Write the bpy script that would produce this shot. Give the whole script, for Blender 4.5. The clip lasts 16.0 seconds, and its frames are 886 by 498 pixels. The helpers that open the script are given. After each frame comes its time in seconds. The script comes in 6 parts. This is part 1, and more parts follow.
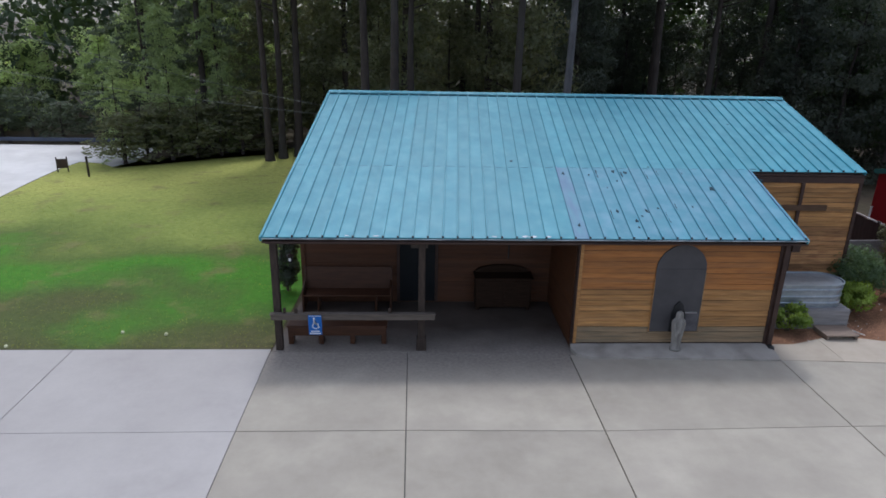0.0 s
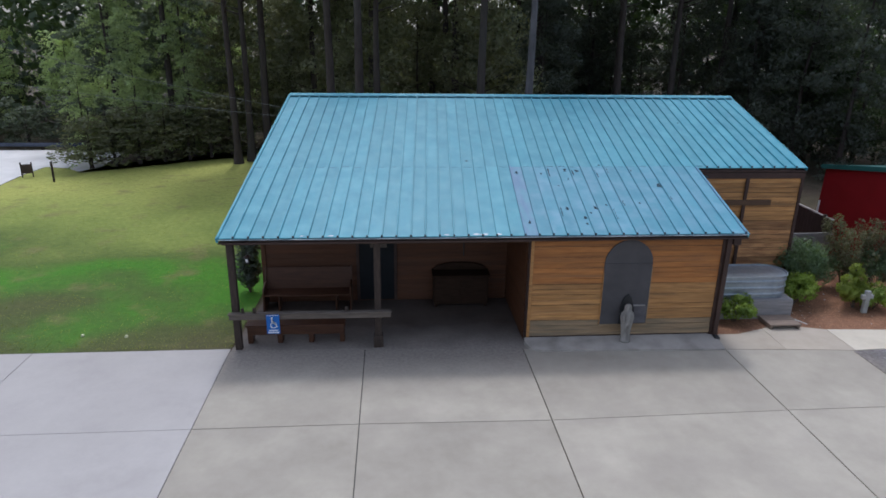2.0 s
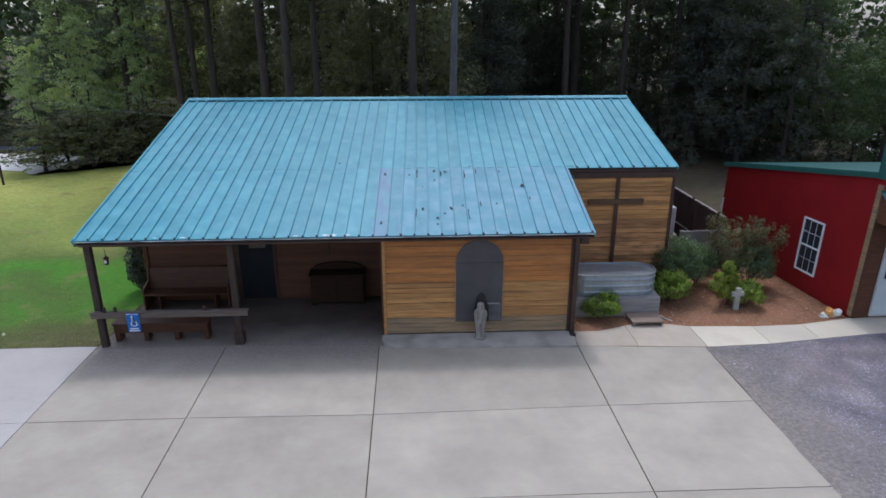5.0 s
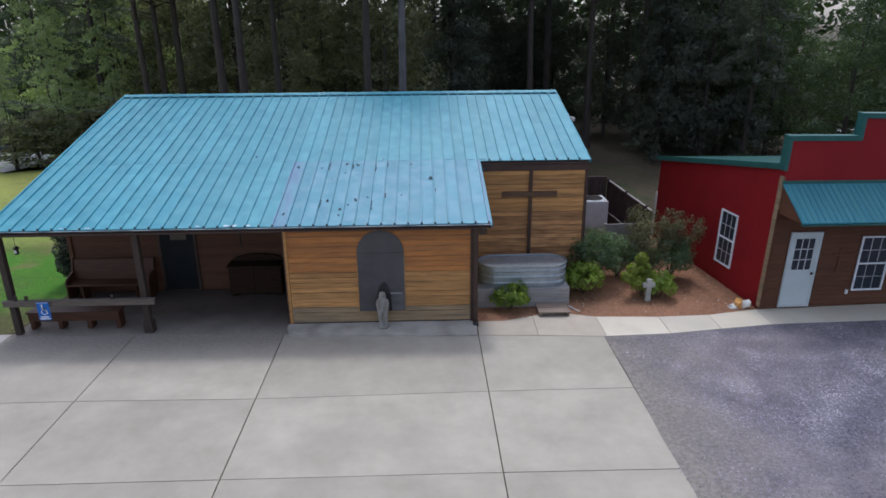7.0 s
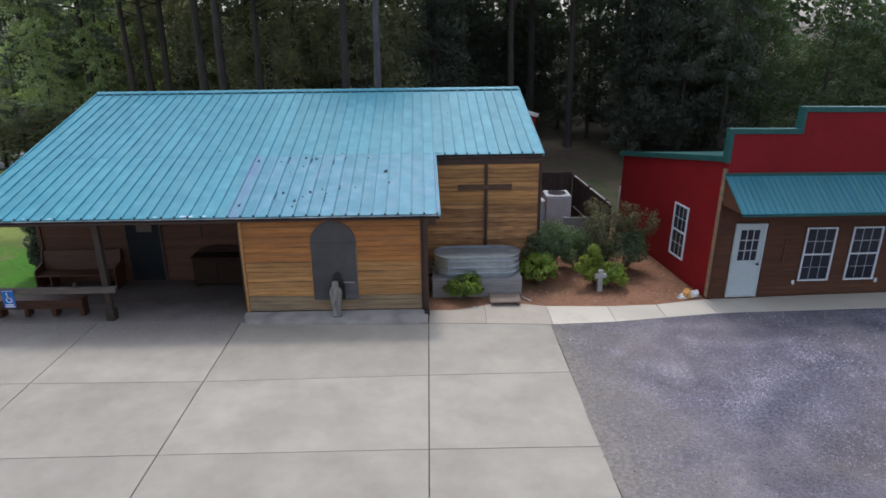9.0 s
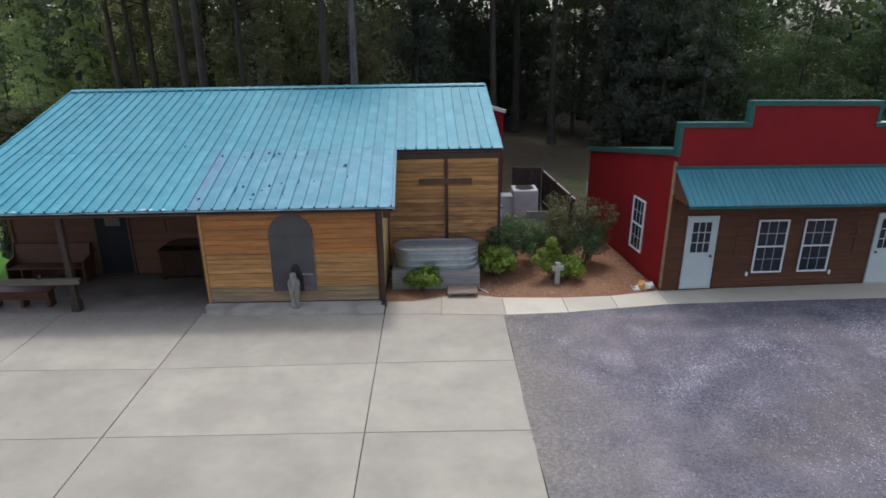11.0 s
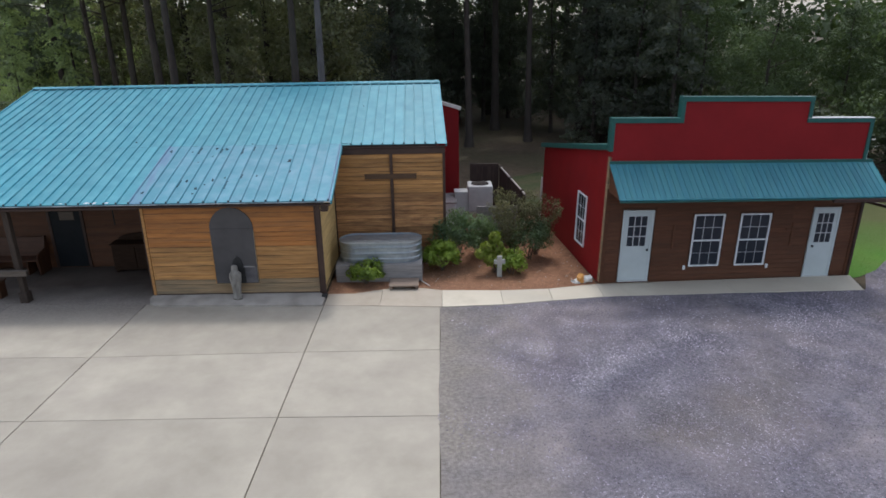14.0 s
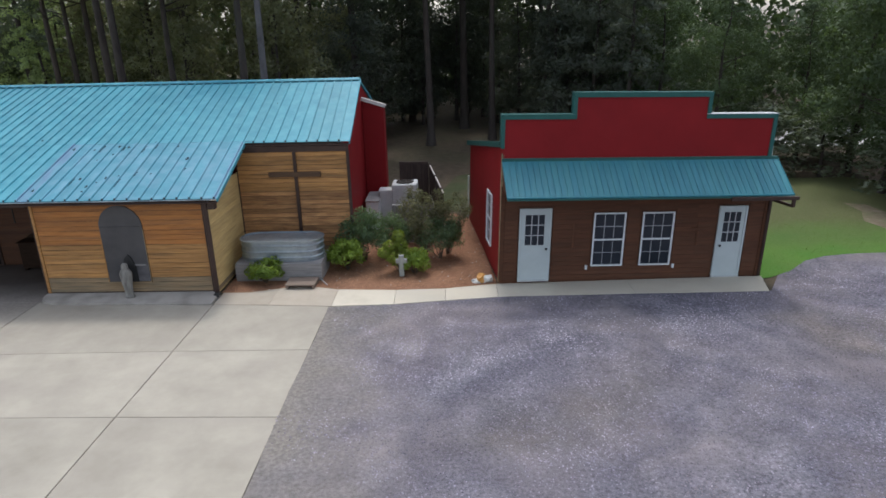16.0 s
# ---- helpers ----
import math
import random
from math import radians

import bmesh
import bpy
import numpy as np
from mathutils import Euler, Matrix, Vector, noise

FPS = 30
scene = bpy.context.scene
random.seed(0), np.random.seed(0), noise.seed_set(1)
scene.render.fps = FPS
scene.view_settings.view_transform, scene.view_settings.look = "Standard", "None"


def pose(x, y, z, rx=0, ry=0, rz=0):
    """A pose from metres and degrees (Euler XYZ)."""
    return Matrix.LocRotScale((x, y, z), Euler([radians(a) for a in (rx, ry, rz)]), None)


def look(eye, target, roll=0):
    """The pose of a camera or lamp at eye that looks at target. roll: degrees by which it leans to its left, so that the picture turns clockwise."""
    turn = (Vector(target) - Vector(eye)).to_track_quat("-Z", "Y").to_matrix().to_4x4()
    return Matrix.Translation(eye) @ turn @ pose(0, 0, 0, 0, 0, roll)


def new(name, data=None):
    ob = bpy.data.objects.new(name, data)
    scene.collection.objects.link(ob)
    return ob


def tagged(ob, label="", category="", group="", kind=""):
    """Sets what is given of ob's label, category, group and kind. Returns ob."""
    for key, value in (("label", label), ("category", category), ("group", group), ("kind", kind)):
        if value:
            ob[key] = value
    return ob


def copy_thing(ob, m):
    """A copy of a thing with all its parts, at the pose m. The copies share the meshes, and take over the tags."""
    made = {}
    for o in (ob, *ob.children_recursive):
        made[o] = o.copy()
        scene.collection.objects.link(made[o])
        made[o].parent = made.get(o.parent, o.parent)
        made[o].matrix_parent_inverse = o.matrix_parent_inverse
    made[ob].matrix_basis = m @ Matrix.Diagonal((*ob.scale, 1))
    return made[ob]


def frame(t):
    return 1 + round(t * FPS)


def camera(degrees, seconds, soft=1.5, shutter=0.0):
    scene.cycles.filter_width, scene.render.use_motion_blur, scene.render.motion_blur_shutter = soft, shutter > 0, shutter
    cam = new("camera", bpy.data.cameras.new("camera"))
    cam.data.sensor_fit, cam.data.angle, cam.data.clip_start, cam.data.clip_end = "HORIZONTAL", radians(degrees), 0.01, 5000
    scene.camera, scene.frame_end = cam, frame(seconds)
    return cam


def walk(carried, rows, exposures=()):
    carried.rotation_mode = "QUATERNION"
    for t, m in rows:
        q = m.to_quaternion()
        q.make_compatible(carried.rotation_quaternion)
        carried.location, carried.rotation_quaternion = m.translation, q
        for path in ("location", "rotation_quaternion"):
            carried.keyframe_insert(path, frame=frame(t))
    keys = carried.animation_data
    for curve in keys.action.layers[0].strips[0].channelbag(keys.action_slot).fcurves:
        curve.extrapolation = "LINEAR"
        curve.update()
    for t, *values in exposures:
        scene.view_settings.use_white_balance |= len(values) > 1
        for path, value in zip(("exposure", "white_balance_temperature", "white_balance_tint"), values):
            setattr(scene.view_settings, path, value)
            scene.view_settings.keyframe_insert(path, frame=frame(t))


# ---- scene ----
# ---- camera ----
cam = camera(68.87, 16.0, soft=1.65)
PATH = [
    (0, (-3.632, -13.206, 7.016), (-3.448, -9.431, 5.704), 1.19),
    (0.5, (-3.546, -13.367, 7.030), (-3.289, -9.594, 5.724), 1.06),
    (1, (-3.474, -13.443, 7.046), (-3.181, -9.672, 5.744), 0.99),
    (1.5, (-3.351, -13.503, 7.068), (-3.051, -9.733, 5.765), 0.92),
    (2, (-3.057, -13.609, 7.106), (-2.755, -9.841, 5.798), 0.83),
    (2.5, (-2.625, -13.748, 7.162), (-2.320, -9.982, 5.848), 0.72),
    (3, (-2.118, -13.878, 7.227), (-1.818, -10.115, 5.906), 0.60),
    (3.5, (-1.586, -14.000, 7.295), (-1.309, -10.237, 5.969), 0.41),
    (4, (-0.885, -14.121, 7.341), (-0.628, -10.356, 6.014), 0.24),
    (4.5, (-0.089, -14.180, 7.354), (0.135, -10.413, 6.027), 0.09),
    (7, (3.442, -14.714, 7.189), (3.548, -10.939, 5.869), -0.50),
    (7.5, (3.721, -14.851, 7.157), (3.819, -11.077, 5.836), -0.55),
    (8, (4.038, -14.997, 7.134), (4.133, -11.222, 5.815), -0.58),
    (8.5, (4.409, -15.147, 7.102), (4.492, -11.371, 5.786), -0.62),
    (9, (4.799, -15.287, 7.067), (4.868, -11.508, 5.757), -0.66),
    (11.5, (6.486, -15.831, 6.979), (6.511, -12.053, 5.667), -0.91),
    (12, (6.925, -15.984, 6.973), (6.943, -12.205, 5.661), -0.89),
    (12.5, (7.181, -16.082, 6.957), (7.197, -12.304, 5.645), -0.98),
    (13, (7.326, -16.118, 6.947), (7.335, -12.339, 5.636), -1.00),
    (13.5, (7.526, -16.113, 6.931), (7.530, -12.335, 5.617), -1.01),
    (14, (7.862, -16.092, 6.911), (7.858, -12.314, 5.597), -1.02),
    (14.5, (8.357, -16.069, 6.891), (8.338, -12.291, 5.579), -1.08),
    (15, (9.048, -16.024, 6.855), (9.003, -12.245, 5.543), -1.19),
    (15.5, (9.960, -15.945, 6.800), (9.886, -12.167, 5.487), -1.30),
    (16, (11.135, -15.824, 6.729), (11.027, -12.046, 5.417), -1.40),
]
walk(cam, [(t, look(eye, target, roll)) for t, eye, target, roll in PATH], exposures=[(0, 0.0, 5750, 14), (4.5, 0.12, 5680, 15), (9, 0.17, 5900, 14), (12, 0.22, 6090, 12), (14.5, 0.26, 6110, 12), (16, 0.34, 6120, 11)])

# ---- light ----
world = bpy.data.worlds.new("world")
scene.world = world
world.use_nodes = True
wn = world.node_tree.nodes
SUN_EL, SUN_AZ = 63.0, 1.0   # height of the sun; degrees from +y towards +x
sky = wn.new("ShaderNodeTexSky")
sky.sky_type = "NISHITA"
sky.sun_disc = False
sky.sun_elevation = radians(SUN_EL)
sky.sun_rotation = radians(SUN_AZ)
sky.air_density, sky.dust_density, sky.ozone_density = 1.2, 2.5, 1.0
wn["Background"].inputs["Strength"].default_value = 0.163
haze = wn.new("ShaderNodeHueSaturation")
haze.inputs["Saturation"].default_value, haze.inputs["Value"].default_value = 0.45, 1.15
world.node_tree.links.new(sky.outputs[0], haze.inputs["Color"])
world.node_tree.links.new(haze.outputs[0], wn["Background"].inputs["Color"])
sun_data = bpy.data.lights.new("sun", "SUN")
sun_data.energy, sun_data.angle, sun_data.color = 1.06, radians(7.0), (1.0, 0.95, 0.86)
sun = new("sun", sun_data)
sv = Vector((math.sin(radians(SUN_AZ)) * math.cos(radians(SUN_EL)), math.cos(radians(SUN_AZ)) * math.cos(radians(SUN_EL)), math.sin(radians(SUN_EL))))
sun.matrix_world = look(sv * 60, (0, 0, 0))

# ---- materials ----
def surface(name, c1, c2, scale=3.0, stretch=(1, 1, 1), rough=0.8, metal=0.0, bump=0.3, bump_scale=40.0,
            stain=None, spec=0.35, stain_scale=0.6, stain_amount=0.5, vary=0.0, island=False, coat=0.0, depth=0.01):
    """Two noise scales of colour, optional stains with their own shape, bump, and a random shade for each piece."""
    m = bpy.data.materials.new(name)
    m.use_nodes = True
    nt = m.node_tree
    n, l = nt.nodes, nt.links
    b = n["Principled BSDF"]
    geo = n.new("ShaderNodeNewGeometry")
    info = n.new("ShaderNodeObjectInfo")
    mp = n.new("ShaderNodeVectorMath"); mp.operation = "MULTIPLY"
    mp.inputs[1].default_value = stretch
    off = n.new("ShaderNodeVectorMath"); off.operation = "ADD"
    sc = n.new("ShaderNodeMath"); sc.operation = "MULTIPLY"; sc.inputs[1].default_value = 37.0 if vary and not island else 0.0
    l.new(info.outputs["Random"], sc.inputs[0])
    l.new(geo.outputs["Position"], mp.inputs[0])
    l.new(mp.outputs[0], off.inputs[0]); l.new(sc.outputs[0], off.inputs[1])
    n1 = n.new("ShaderNodeTexNoise"); n1.inputs["Scale"].default_value = scale; n1.inputs["Detail"].default_value = 5
    n1.inputs["Roughness"].default_value = 0.65
    l.new(off.outputs[0], n1.inputs["Vector"])
    ramp = n.new("ShaderNodeValToRGB")
    ramp.color_ramp.elements[0].position, ramp.color_ramp.elements[1].position = 0.3, 0.7
    ramp.color_ramp.elements[0].color, ramp.color_ramp.elements[1].color = (*c1, 1), (*c2, 1)
    l.new(n1.outputs["Fac"], ramp.inputs["Fac"])
    out = ramp.outputs["Color"]
    if stain:
        n2 = n.new("ShaderNodeTexNoise"); n2.inputs["Scale"].default_value = stain_scale; n2.inputs["Detail"].default_value = 4
        l.new(off.outputs[0], n2.inputs["Vector"])
        r2 = n.new("ShaderNodeMapRange"); r2.inputs[1].default_value, r2.inputs[2].default_value = 0.42, 0.72
        r2.inputs[4].default_value = stain_amount
        l.new(n2.outputs["Fac"], r2.inputs[0])
        mx = n.new("ShaderNodeMix"); mx.data_type = "RGBA"
        l.new(r2.outputs[0], mx.inputs["Factor"]); l.new(out, mx.inputs["A"]); mx.inputs["B"].default_value = (*stain, 1)
        out = mx.outputs["Result"]
    if vary:
        hs = n.new("ShaderNodeHueSaturation")
        mr = n.new("ShaderNodeMapRange"); mr.inputs[3].default_value, mr.inputs[4].default_value = 1 - vary, 1 + vary
        l.new(geo.outputs["Random Per Island"] if island else info.outputs["Random"], mr.inputs[0])
        l.new(mr.outputs[0], hs.inputs["Value"]); l.new(out, hs.inputs["Color"])
        out = hs.outputs["Color"]
    l.new(out, b.inputs["Base Color"])
    b.inputs["Roughness"].default_value, b.inputs["Metallic"].default_value = rough, metal
    b.inputs["Coat Weight"].default_value = coat
    b.inputs["Specular IOR Level"].default_value = spec
    if bump:
        n3 = n.new("ShaderNodeTexNoise"); n3.inputs["Scale"].default_value = bump_scale; n3.inputs["Detail"].default_value = 3
        l.new(off.outputs[0], n3.inputs["Vector"])
        bp = n.new("ShaderNodeBump"); bp.inputs["Strength"].default_value = bump; bp.inputs["Distance"].default_value = depth
        l.new(n3.outputs["Fac"], bp.inputs["Height"]); l.new(bp.outputs["Normal"], b.inputs["Normal"])
    return m


def leafy(name, c1, c2, vary=0.35, glow=0.45, scale=1.1):
    """Leaves: each island its own shade, some light through them."""
    m = surface(name, tuple(0.62 * c for c in c1), tuple(1.12 * c for c in c2), scale=scale, rough=0.6, bump=0, vary=vary * 0.5, island=True)
    nt = m.node_tree
    b = nt.nodes["Principled BSDF"]
    tr = nt.nodes.new("ShaderNodeBsdfTranslucent")
    mixs = nt.nodes.new("ShaderNodeMixShader"); mixs.inputs[0].default_value = glow
    col = b.inputs["Base Color"].links[0].from_socket
    warm = nt.nodes.new("ShaderNodeMix"); warm.data_type, warm.blend_type = "RGBA", "MULTIPLY"   # light through a leaf turns yellow-green
    warm.inputs["Factor"].default_value, warm.inputs["B"].default_value = 1.0, (1.25, 1.3, 0.7, 1)
    nt.links.new(col, warm.inputs["A"])
    nt.links.new(warm.outputs["Result"], tr.inputs["Color"])
    nt.links.new(b.outputs[0], mixs.inputs[1]); nt.links.new(tr.outputs[0], mixs.inputs[2])
    nt.links.new(mixs.outputs[0], nt.nodes["Material Output"].inputs["Surface"])
    return m


M_CONC = surface("concrete", (0.320, 0.290, 0.234), (0.420, 0.383, 0.312), 0.9, rough=0.85, bump=0.25, bump_scale=60, stain=(0.26, 0.23, 0.195), stain_scale=0.7, stain_amount=0.36, vary=0.06)
M_CONC_PALE = surface("pale_concrete", (0.375, 0.35, 0.325), (0.47, 0.445, 0.415), 0.8, rough=0.85, bump=0.25, bump_scale=60, stain=(0.31, 0.285, 0.255), stain_scale=0.4, stain_amount=0.4)
# the porch's gloom is put into this dark concrete tone
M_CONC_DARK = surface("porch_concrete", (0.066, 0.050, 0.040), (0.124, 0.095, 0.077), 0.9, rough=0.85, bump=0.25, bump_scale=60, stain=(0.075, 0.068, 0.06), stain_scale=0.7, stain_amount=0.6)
M_CONC_EAVE_SHADE = surface("eave_shaded_concrete", (0.320, 0.290, 0.234), (0.420, 0.383, 0.312), 0.9, rough=0.85, bump=0.25, bump_scale=60, stain=(0.26, 0.23, 0.195), stain_scale=0.7, stain_amount=0.36, vary=0.06)
M_PAD = surface("mildewed_concrete", (0.338, 0.310, 0.273), (0.450, 0.415, 0.366), 1.1, rough=0.9, bump=0.25, bump_scale=60, stain=(0.12, 0.112, 0.092), stain_scale=2.2, stain_amount=0.6)
M_WALK = surface("walk_concrete", (0.515, 0.465, 0.368), (0.620, 0.565, 0.455), 1.6, rough=0.85, bump=0.25, bump_scale=60, stain=(0.36, 0.34, 0.29), stain_scale=0.8, stain_amount=0.4, vary=0.06)
M_WALK_TAN = surface("tan_walk_concrete", (0.40, 0.345, 0.27), (0.49, 0.43, 0.345), 1.6, rough=0.85, bump=0.25, bump_scale=60, stain=(0.36, 0.32, 0.26), stain_scale=0.8, stain_amount=0.4, vary=0.05)
M_JOINT = surface("joint_filler", (0.055, 0.050, 0.044), (0.115, 0.104, 0.092), 4, bump=0)
M_GRAVEL = surface("gravel_bed", (0.062, 0.061, 0.069), (0.21, 0.206, 0.226), 14, rough=0.95, bump=0.9, bump_scale=45, stain=(0.20, 0.18, 0.17), stain_scale=0.28, stain_amount=0.8, depth=0.03)
M_STONE = surface("gravel_stone", (0.108, 0.105, 0.117), (0.375, 0.368, 0.392), 0.40, rough=0.9, bump=0, vary=0.5, island=True)
M_MULCH = surface("pine_straw", (0.205, 0.100, 0.056), (0.345, 0.182, 0.106), 6, rough=0.95, bump=0.8, bump_scale=50, stain=(0.14, 0.07, 0.035), stain_scale=1.1, stain_amount=0.6, depth=0.02)
M_NEEDLE = surface("pine_needle", (0.265, 0.134, 0.076), (0.430, 0.240, 0.138), 9, rough=0.9, bump=0, vary=0.4, island=True)
M_GRASS = surface("lawn", (0.66, 0.68, 0.64), (1.02, 0.99, 1.02), 5.0, rough=0.9, bump=0.6, bump_scale=90, depth=0.02)


def grass_colours():
    """Grass that is worn olive by the drive, lush in the middle and dry yellow towards the road, with ragged borders.
    The duller near and brighter far tones also carry painted shade and sun.
    """
    nt = M_GRASS.node_tree
    n, l = nt.nodes, nt.links
    base = n["Principled BSDF"].inputs["Base Color"]
    grain = base.links[0].from_socket
    geo = n.new("ShaderNodeNewGeometry")
    sep = n.new("ShaderNodeSeparateXYZ")
    l.new(geo.outputs["Position"], sep.inputs[0])
    big = n.new("ShaderNodeTexNoise"); big.inputs["Scale"].default_value = 0.22; big.inputs["Detail"].default_value = 5
    l.new(geo.outputs["Position"], big.inputs["Vector"])
    wob = n.new("ShaderNodeMath"); wob.operation = "MULTIPLY_ADD"; wob.inputs[1].default_value = 14.0
    l.new(big.outputs["Fac"], wob.inputs[0]); l.new(sep.outputs["Y"], wob.inputs[2])
    mr = n.new("ShaderNodeMapRange"); mr.inputs[1].default_value, mr.inputs[2].default_value = 6.0, 24.0
    l.new(wob.outputs[0], mr.inputs[0])
    ramp = n.new("ShaderNodeValToRGB")
    cr = ramp.color_ramp
    cr.elements[0].position, cr.elements[0].color = 0.0, (0.115, 0.108, 0.042, 1)
    cr.elements[1].position, cr.elements[1].color = 1.0, (0.48, 0.50, 0.12, 1)
    for p, c in ((0.15, (0.095, 0.125, 0.030)), (0.29, (0.075, 0.240, 0.012)), (0.46, (0.125, 0.180, 0.034)), (0.36, (0.080, 0.245, 0.013)), (0.62, (0.265, 0.330, 0.068))):
        e = cr.elements.new(p)
        e.color = (*c, 1)
    l.new(mr.outputs[0], ramp.inputs["Fac"])
    bare = n.new("ShaderNodeTexNoise"); bare.inputs["Scale"].default_value = 0.9; bare.inputs["Detail"].default_value = 6
    l.new(geo.outputs["Position"], bare.inputs["Vector"])
    br = n.new("ShaderNodeMapRange"); br.inputs[1].default_value, br.inputs[2].default_value = 0.56, 0.72
    br.inputs[4].default_value = 0.6
    l.new(bare.outputs["Fac"], br.inputs[0])
    dry = n.new("ShaderNodeMix"); dry.data_type = "RGBA"
    l.new(br.outputs[0], dry.inputs["Factor"]); l.new(ramp.outputs["Color"], dry.inputs["A"]); dry.inputs["B"].default_value = (0.24, 0.20, 0.085, 1)
    mx = n.new("ShaderNodeMix"); mx.data_type, mx.blend_type = "RGBA", "MULTIPLY"
    mx.inputs["Factor"].default_value = 1.0
    l.new(dry.outputs["Result"], mx.inputs["A"]); l.new(grain, mx.inputs["B"])
    l.new(mx.outputs["Result"], base)


grass_colours()


def patches(mat, scale, tints, seed):
    """Broad irregular tints of a loose ground, multiplied over its grain."""
    nt = mat.node_tree
    n, l = nt.nodes, nt.links
    base = n["Principled BSDF"].inputs["Base Color"]
    grain = base.links[0].from_socket
    geo = n.new("ShaderNodeNewGeometry")
    off = n.new("ShaderNodeVectorMath"); off.operation = "ADD"; off.inputs[1].default_value = (seed, 0, 0)
    l.new(geo.outputs["Position"], off.inputs[0])
    big = n.new("ShaderNodeTexNoise"); big.inputs["Scale"].default_value = scale; big.inputs["Detail"].default_value = 4
    l.new(off.outputs[0], big.inputs["Vector"])
    ramp = n.new("ShaderNodeValToRGB")
    cr = ramp.color_ramp
    cr.elements[0].position, cr.elements[1].position = 0.30, 0.70
    cr.elements[0].color, cr.elements[1].color = (*tints[0], 1), (*tints[-1], 1)
    for k in range(1, len(tints) - 1):
        cr.elements.new(0.30 + 0.40 * k / (len(tints) - 1)).color = (*tints[k], 1)
    l.new(big.outputs["Fac"], ramp.inputs["Fac"])
    mx = n.new("ShaderNodeMix"); mx.data_type, mx.blend_type = "RGBA", "MULTIPLY"
    mx.inputs["Factor"].default_value = 1.0
    l.new(grain, mx.inputs["A"]); l.new(ramp.outputs["Color"], mx.inputs["B"])
    l.new(mx.outputs["Result"], base)


GRIT = [(1.08, 0.99, 0.90), (0.90, 0.87, 0.88), (1.12, 1.07, 1.12), (0.92, 0.90, 0.98), (1.28, 1.23, 1.26), (1.02, 0.97, 1.05), (1.5, 1.46, 1.48)]
patches(M_GRAVEL, 0.20, GRIT, 4.0)
patches(M_STONE, 0.20, GRIT, 4.0)
MOTTLE = [(0.80, 0.80, 0.82), (0.95, 0.94, 0.95), (1.06, 1.06, 1.06), (1.30, 1.28, 1.27)]
patches(M_GRAVEL, 1.25, MOTTLE, 9.0)
patches(M_STONE, 1.25, MOTTLE, 9.0)


def ragged_border(mat, axis, lo, hi, reach, scale, most, c1, c2):
    """A second ground colour that thins out raggedly along one axis."""
    nt = mat.node_tree
    n, l = nt.nodes, nt.links
    base = n["Principled BSDF"].inputs["Base Color"]
    under = base.links[0].from_socket
    geo = n.new("ShaderNodeNewGeometry")
    sep = n.new("ShaderNodeSeparateXYZ")
    l.new(geo.outputs["Position"], sep.inputs[0])
    wob = n.new("ShaderNodeTexNoise"); wob.inputs["Scale"].default_value = scale; wob.inputs["Detail"].default_value = 6
    l.new(geo.outputs["Position"], wob.inputs["Vector"])
    sm = n.new("ShaderNodeMath"); sm.operation = "MULTIPLY_ADD"; sm.inputs[1].default_value = reach
    l.new(wob.outputs["Fac"], sm.inputs[0]); l.new(sep.outputs[axis], sm.inputs[2])
    mr = n.new("ShaderNodeMapRange"); mr.inputs[1].default_value, mr.inputs[2].default_value = lo + reach / 2, hi + reach / 2
    mr.inputs[3].default_value, mr.inputs[4].default_value = most, 0.0
    l.new(sm.outputs[0], mr.inputs[0])
    grain = n.new("ShaderNodeTexNoise"); grain.inputs["Scale"].default_value = 14.0; grain.inputs["Detail"].default_value = 5
    l.new(geo.outputs["Position"], grain.inputs["Vector"])
    ramp = n.new("ShaderNodeValToRGB")
    ramp.color_ramp.elements[0].position, ramp.color_ramp.elements[1].position = 0.3, 0.7
    ramp.color_ramp.elements[0].color, ramp.color_ramp.elements[1].color = (*c1, 1), (*c2, 1)
    l.new(grain.outputs["Fac"], ramp.inputs["Fac"])
    mx = n.new("ShaderNodeMix"); mx.data_type = "RGBA"
    l.new(mr.outputs[0], mx.inputs["Factor"]); l.new(under, mx.inputs["A"]); l.new(ramp.outputs["Color"], mx.inputs["B"])
    l.new(mx.outputs["Result"], base)


# brown sand washed out along the slabs; porch and eave shade painted into the concrete
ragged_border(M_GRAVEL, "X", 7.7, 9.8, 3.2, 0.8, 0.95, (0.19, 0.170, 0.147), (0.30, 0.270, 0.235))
# slabs darken towards the porch: painted eave shade with some soil
ragged_border(M_CONC_EAVE_SHADE, "Y", -0.55, -2.0, 1.0, 1.1, 0.9, (0.195, 0.170, 0.145), (0.280, 0.246, 0.210))
# porch floor brightens outwards, painting the light that reaches its front
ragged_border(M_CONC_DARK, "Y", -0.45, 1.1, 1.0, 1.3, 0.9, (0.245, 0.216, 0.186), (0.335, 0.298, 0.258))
patches(M_STONE, 0.33, GRIT, 4.0)
M_BLADE = leafy("grass_blade", (0.19, 0.25, 0.042), (0.28, 0.30, 0.085), 0.4, 0.5)
# blades and lawn by the gravel: tree shade is part of their green
M_BLADE_SHADED = leafy("shaded_blade", (0.07, 0.14, 0.025), (0.14, 0.20, 0.05), 0.4, 0.5)
M_GRASS_SHADED = surface("lush_shaded_lawn", (0.048, 0.165, 0.011), (0.085, 0.200, 0.021), 0.5, rough=0.9, bump=0.6, bump_scale=90, stain=(0.10, 0.11, 0.04), stain_scale=0.4, stain_amount=0.45, depth=0.02)
ragged_border(M_GRASS_SHADED, "Y", 6.6, 3.4, 1.6, 0.6, 0.9, (0.080, 0.090, 0.031), (0.125, 0.116, 0.052))
